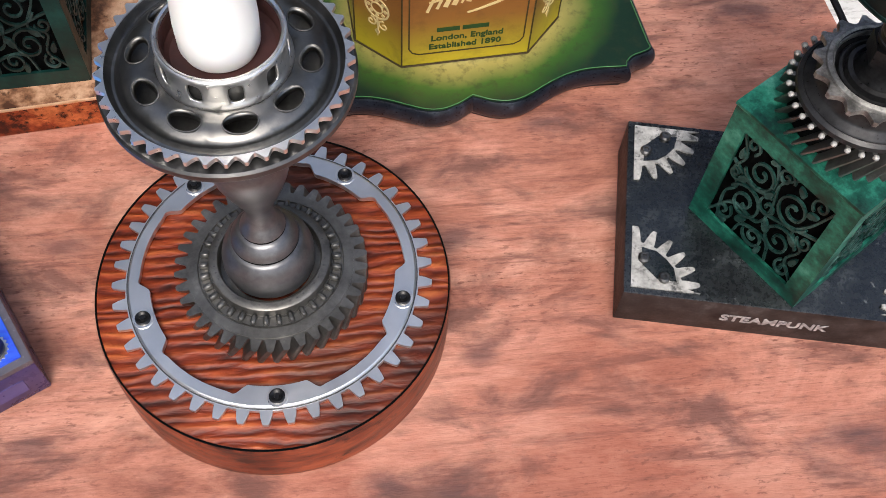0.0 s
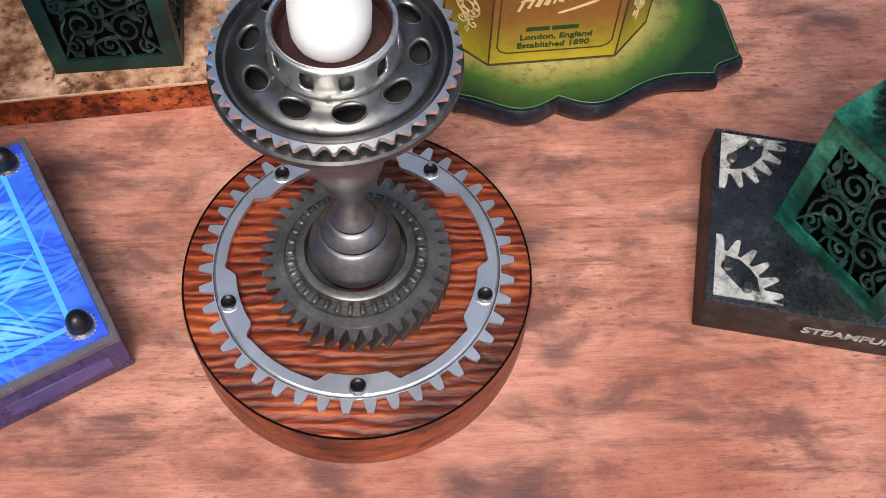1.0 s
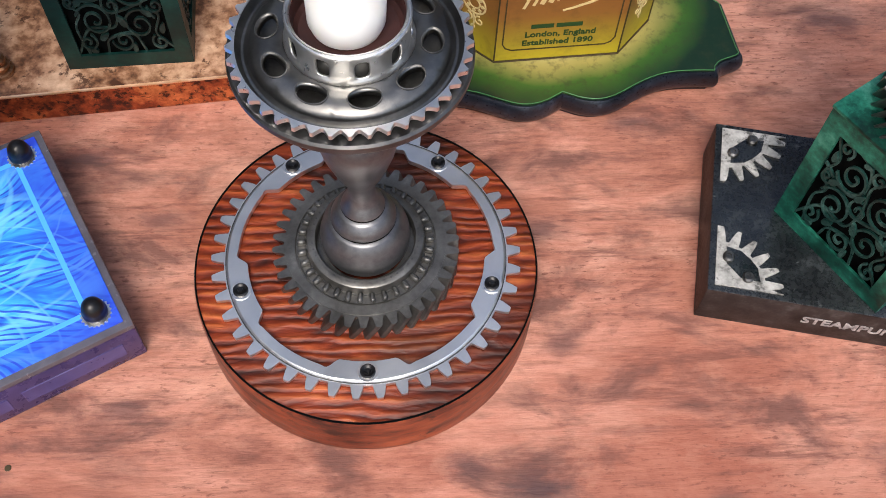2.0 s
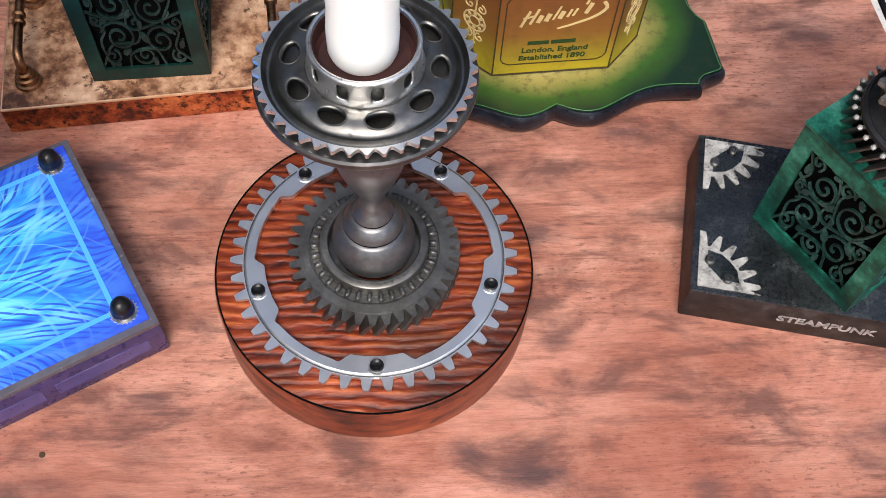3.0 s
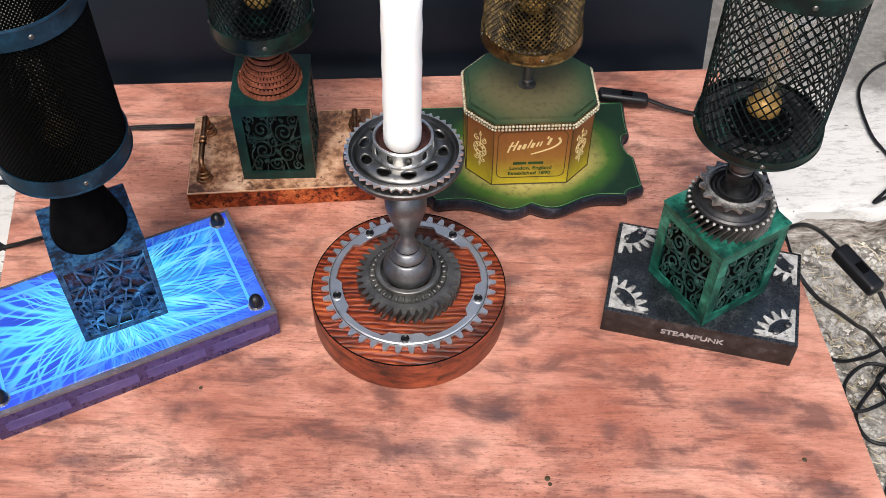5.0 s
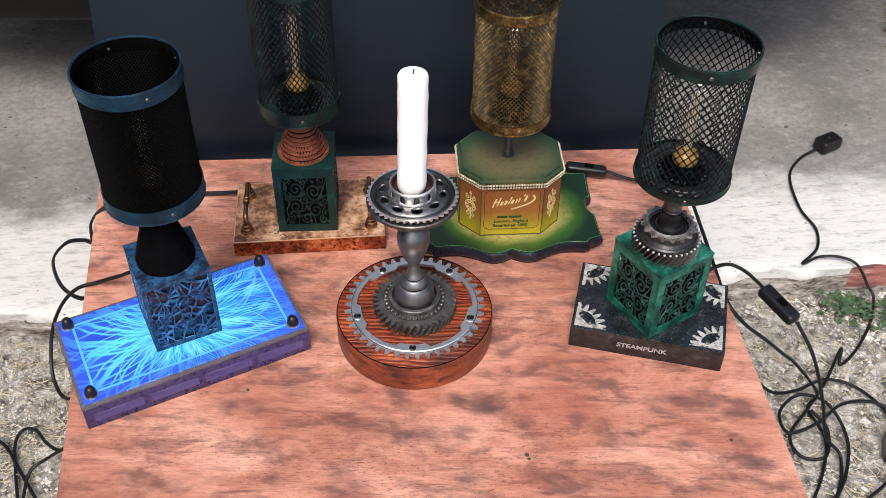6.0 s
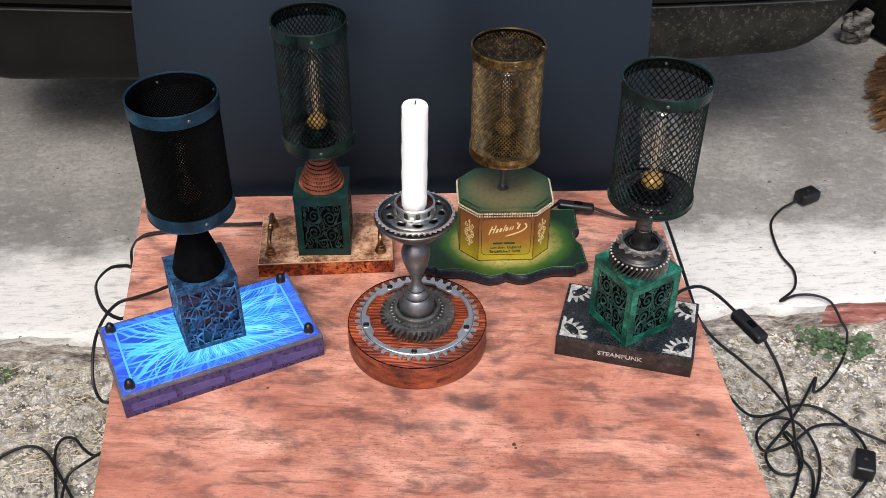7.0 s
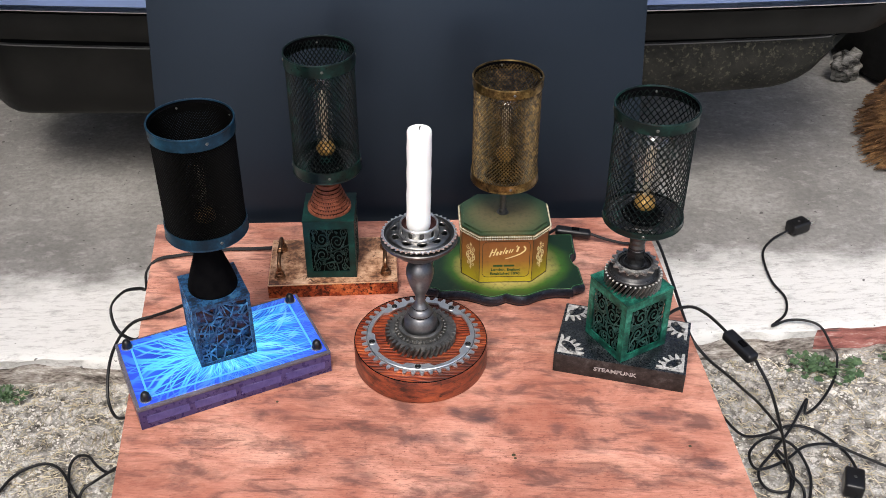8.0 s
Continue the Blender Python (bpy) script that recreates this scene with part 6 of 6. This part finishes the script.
    # invented crumpled lump where a pale shape could not be made out
    bm = bmesh.new()
    bmesh.ops.create_icosphere(bm, subdivisions=4, radius=1.0)
    for v in bm.verts:
        p = v.co.copy()
        f = 1 + 0.18 * noise.noise(p * 1.7) + 0.13 * math.sin(8 * p.x + 5 * p.z + 5 * noise.noise(p * 1.5)) + 0.06 * noise.noise(p * 5.0)
        v.co = Vector((p.x * 0.055 * f, p.y * 0.05 * f, max(p.z, -0.75) * 0.050 * f))
    rag = make("rag", bm, M_CLOTH)
    rag.matrix_world = pose(0.955, 1.300, SLAB + 0.034) @ pose(0, 0, 0, 0, 0, 35) @ Matrix.Diagonal((0.80, 0.55, 0.85, 1))
    tagged(rag, "pale crumpled lump standing in for an unidentified shape", "cloth")


def build_broom():
    """A fibre broom head lying on the slab: dense coarse bristles in a fan."""
    rng = random.Random(5)
    t = thing("broom", pose(0, 0, SLAB), "coarse brown fibre broom lying on the concrete", "broom")
    tips = smooth_path([(1.02, 1.25, 0), (0.945, 1.16, 0), (0.900, 1.06, 0), (0.876, 0.94, 0), (0.890, 0.865, 0), (0.945, 0.822, 0), (1.03, 0.80, 0)], 12)
    bm = bmesh.new()
    for k in range(4200):
        at, layer = rng.random(), rng.random() ** 0.8
        q = tips[int(at * (len(tips) - 1))]
        root = Vector((1.20 + 0.02 * rng.random(), 1.13 - 0.20 * at, 0.05 + 0.13 * layer))
        foot = Vector((q.x + rng.uniform(-0.012, 0.012), q.y + rng.uniform(-0.012, 0.012), 0.0))
        tip = foot.lerp(root, 0.04 + 0.38 * layer * rng.uniform(0.7, 1.0))
        tip.z = 0.004 + 0.115 * layer
        mid = (root + tip) / 2 + Vector((rng.uniform(-0.01, 0.01), rng.uniform(-0.01, 0.01), 0.022))
        sweep(bm, [root, mid, tip], lambda f: 0.0019 - 0.0009 * f, 3)
    part("bristles", bm, M_BRISTLE, t, flat=True)
    part("head", box(bmesh.new(), 0.045, 0.25, 0.17, (1.225, 1.03, 0.0), 0.012), M_LEG, t)


def build_sky_blockers():
    """Unseen roof, back wall and two side walls, added to keep sky light off the slab by the car."""
    wall = surface("blocker_wall", [(0.3, (0.16, 0.15, 0.14)), (0.7, (0.24, 0.23, 0.21))], 2, rough=(0.8, 0.95))
    for name, size, at in (("ceiling", (5.0, 4.3, 0.12), (0.95, 3.60, 1.75)), ("wall_north", (4.8, 0.15, 1.98), (0.95, 5.60, SLAB)), ("wall_west", (0.15, 7.2, 1.98), (-1.55, 1.90, SLAB)), ("wall_east", (0.15, 4.75, 1.98), (3.25, 3.12, SLAB))):
        tagged(make(name, box(bmesh.new(), *size, at), wall), "unseen grey plastered sky-blocking " + ("wall" if "wall" in name else "roof"), "wall" if "wall" in name else "ceiling", kind="structure")


# ---- cables ----
def cable(name, points, label, radius=0.0023, per=8, twin=0.0):
    """A cord along the points; a twin cord lies beside it where the flex has two cores."""
    t = thing(name, Matrix(), label, "cable")
    if twin:
        part("cord", sweep(bmesh.new(), smooth_path([(x, y + twin, z) for x, y, z in points], per), radius, 8), M_CABLE, t)
    part("cord", sweep(bmesh.new(), smooth_path(points, per), radius, 8), M_CABLE, t)
    return t


def cord_switch(parent, a, b, wide=0.019, high=0.012):
    """An inline switch lying between two points of its cord, with a rocker."""
    a, b = Vector(a), Vector(b)
    d = b - a
    m = Matrix.Translation((a + b) / 2) @ d.to_track_quat("X", "Z").to_matrix().to_4x4()
    body = part("inline_switch", box(bmesh.new(), d.length, wide, high, (0, 0, -high / 2), 0.0056, 0, 4), M_BLACK, parent, "black inline rocker switch")
    body.matrix_basis = m
    rocker = box(bmesh.new(), d.length * 0.22, wide * 0.40, 0.0022, (0.003, 0, high / 2 - 0.0004), 0.0008)
    part("rocker", rocker, M_BLACKMETAL, body)


def mains_plug(parent, at, yaw, size=(0.042, 0.028, 0.022), pitch=0):
    m = pose(*at, 0, pitch, yaw)
    body = part("plug", box(bmesh.new(), *size, (0, 0, 0), 0.005, 0, 3), M_BLACK, parent, "black two-pin mains plug")
    body.matrix_basis = m
    bm = bmesh.new()
    for y in (-0.0065, 0.0065):
        box(bm, 0.016, 0.0016, 0.0055, (size[0] / 2 + 0.008, y, size[2] / 2 - 0.003), 0.0003, 0, 1)
    part("pin", bm, M_BRIGHT, body)
    part("plug_screw", lathe(bmesh.new(), [(0.0026, 0), (0.0022, 0.0008), (0, 0.0009)], 12, pose(0, 0, size[2])), M_STEEL, body)


def build_cables():
    g = SOIL + 0.010
    # from the tin lamp, through its switch, over the table's side and down
    c = cable("power_cable", [(0.164, 0.228, 0.030), (0.174, 0.250, 0.024), (0.191, 0.278, 0.017)], "black cable from the tin lamp to its switch")
    c = cable("power_cable", [(0.243, 0.274, 0.012), (0.272, 0.264, 0.008), (0.306, 0.262, 0.004), (0.334, 0.281, 0.003), (0.348, 0.274, -0.002), (0.356, 0.176, -0.002), (0.361, 0.100, -0.003), (0.366, 0.056, -0.006), (0.389, 0.043, -0.030), (0.427, 0.059, -0.075), (0.464, 0.081, -0.125), (0.502, 0.109, -0.180), (0.547, 0.114, -0.245),
                              (0.540, 0.110, g), (0.552, 0.060, g), (0.535, 0.005, g), (0.500, -0.060, g)], "black cable with inline switch running off the table")
    cord_switch(c, (0.190, 0.2785, 0.015), (0.244, 0.2740, 0.011), 0.016)
    # from the green lamp
    c = cable("power_cable", [(0.318, 0.040, 0.040), (0.340, 0.066, 0.036), (0.368, 0.090, 0.022), (0.395, 0.110, -0.006), (0.418, 0.122, -0.034), (0.436, 0.120, -0.052)], "black cable from the green lamp to its switch")
    c = cable("power_cable", [(0.464, 0.072, -0.056), (0.484, 0.040, -0.085), (0.512, 0.030, -0.160), (0.540, 0.040, g + 0.030), (0.565, 0.030, g), (0.545, -0.030, g), (0.500, -0.080, g)], "black cable hanging beside the table with inline switch")
    cord_switch(c, (0.4320, 0.1230, -0.051), (0.4620, 0.0730, -0.056), 0.0195, 0.015)
    # the cord that ends in a plug on the slab
    s = SLAB + 0.005
    c = cable("power_cable", [(0.668, 0.630, s + 0.006), (0.634, 0.608, s), (0.606, 0.560, s), (0.604, 0.480, s), (0.618, 0.430, s), (0.608, 0.384, s), (0.578, 0.351, s), (0.606, 0.362, s + 0.004), (0.636, 0.360, s + 0.006),
                              (0.660, 0.348, s + 0.002), (0.680, 0.332, -0.252), (0.688, 0.318, g + 0.010), (0.672, 0.272, g), (0.634, 0.216, g), (0.604, 0.188, g + 0.004), (0.610, 0.212, g + 0.012), (0.572, 0.150, g + 0.010), (0.536, 0.104, g + 0.004), (0.505, 0.064, g),
                              (0.512, 0.030, g), (0.545, 0.030, g), (0.556, 0.070, g + 0.006), (0.540, 0.100, g + 0.010)], "black power cord with a mains plug lying on the slab")
    mains_plug(c, (0.689, 0.644, SLAB + 0.002), 30)
    # the tangle of loops beside the table
    c = cable("power_cable", [(0.440, 0.120, -0.200), (0.490, 0.132, g + 0.01), (0.530, 0.142, g), (0.576, 0.160, g + 0.004), (0.620, 0.148, g), (0.652, 0.096, g), (0.648, 0.036, g), (0.612, -0.012, g), (0.560, -0.050, g)], "black cable looping over the soil")
    c = cable("power_cable", [(0.760, 0.050, g), (0.704, 0.082, g), (0.668, 0.104, g), (0.630, 0.122, g + 0.003), (0.585, 0.112, g + 0.008), (0.545, 0.080, g + 0.008), (0.502, 0.064, g + 0.006), (0.498, 0.100, g + 0.004), (0.530, 0.128, g + 0.008),
                              (0.565, 0.112, g + 0.010), (0.580, 0.060, g + 0.004), (0.566, 0.005, g), (0.540, -0.040, g)], "black cable tangled in loops on the soil")
    mains_plug(c, (0.640, 0.042, SOIL + 0.004), 75, (0.042, 0.029, 0.026))
    # from the copper lamp, across the board and over its left side
    c = cable("power_cable", [(-0.222, 0.222, 0.010), (-0.262, 0.226, 0.0035), (-0.310, 0.222, 0.0030), (-0.372, 0.205, 0.0032), (-0.402, 0.193, 0.0035), (-0.4175, 0.180, -0.010), (-0.420, 0.172, -0.035), (-0.438, 0.190, -0.050),
                              (-0.470, 0.206, -0.070), (-0.492, 0.198, -0.095), (-0.478, 0.170, -0.115), (-0.446, 0.150, -0.118), (-0.424, 0.152, -0.100), (-0.416, 0.140, -0.120), (-0.420, 0.110, -0.180), (-0.430, 0.060, g)],
              "flat two-core black cable looped over the table's edge", 0.0017, twin=0.0033)
    # from the blue lamp
    c = cable("power_cable", [(-0.297, 0.030, 0.042), (-0.318, 0.046, 0.040), (-0.345, 0.055, 0.022), (-0.375, 0.060, 0.006), (-0.402, 0.058, -0.004), (-0.428, 0.058, -0.035), (-0.446, 0.050, -0.075), (-0.446, 0.020, -0.110), (-0.428, -0.010, -0.118),
                              (-0.402, -0.030, -0.100), (-0.380, -0.038, -0.095)], "black cable from the blue lamp hanging off the table's edge")
    # loops on the soil to the left
    c = cable("power_cable", [(-0.680, -0.080, g), (-0.636, -0.036, g), (-0.618, 0.012, g), (-0.584, 0.034, g + 0.004), (-0.552, 0.026, g + 0.004), (-0.514, -0.020, g + 0.004), (-0.478, -0.066, g), (-0.440, -0.120, g)], "black cable loop on the dry soil")
    c = cable("power_cable", [(-0.420, -0.010, -0.200), (-0.462, 0.000, g + 0.030), (-0.486, 0.014, g + 0.026), (-0.508, 0.038, g + 0.02), (-0.530, 0.046, g + 0.01), (-0.536, 0.026, g + 0.006), (-0.522, -0.022, g), (-0.506, -0.066, g), (-0.490, -0.130, g)], "doubled black cable on the dry soil")
    c = cable("power_cable", [(-0.422, -0.008, -0.205), (-0.480, -0.006, g + 0.020), (-0.502, -0.020, g + 0.008), (-0.500, -0.064, g), (-0.480, -0.130, g)], "black cable crossing the dry soil")


build_table()
build_candle_stand()
build_blue_lamp()
build_copper_lamp()
build_tin_lamp()
build_steampunk_lamp()
build_cables()
build_board()
build_car()
build_broom()
build_sky_blockers()
build_weed(0.655, 0.300, 0.070, 3, "low green weed growing by the kerb")
build_weed(0.800, 0.330, 0.035, 8, "small green weed growing by the kerb")
build_weed(-0.700, 0.185, 0.040, 9, "small green weed in the dry soil")
build_ground()
ZONES = [(0.40, 1.00, -0.25, 0.36), (-0.90, -0.36, -0.25, 0.24)]
scatter("dead_grass", 7000, ZONES, straw_bit, M_STRAW, "dead straw-coloured grass on the soil", "grass", 11)
scatter("gravel", 14000, ZONES, pebble_bit, M_PEBBLE, "small pale stones on the soil", "gravel", 12)
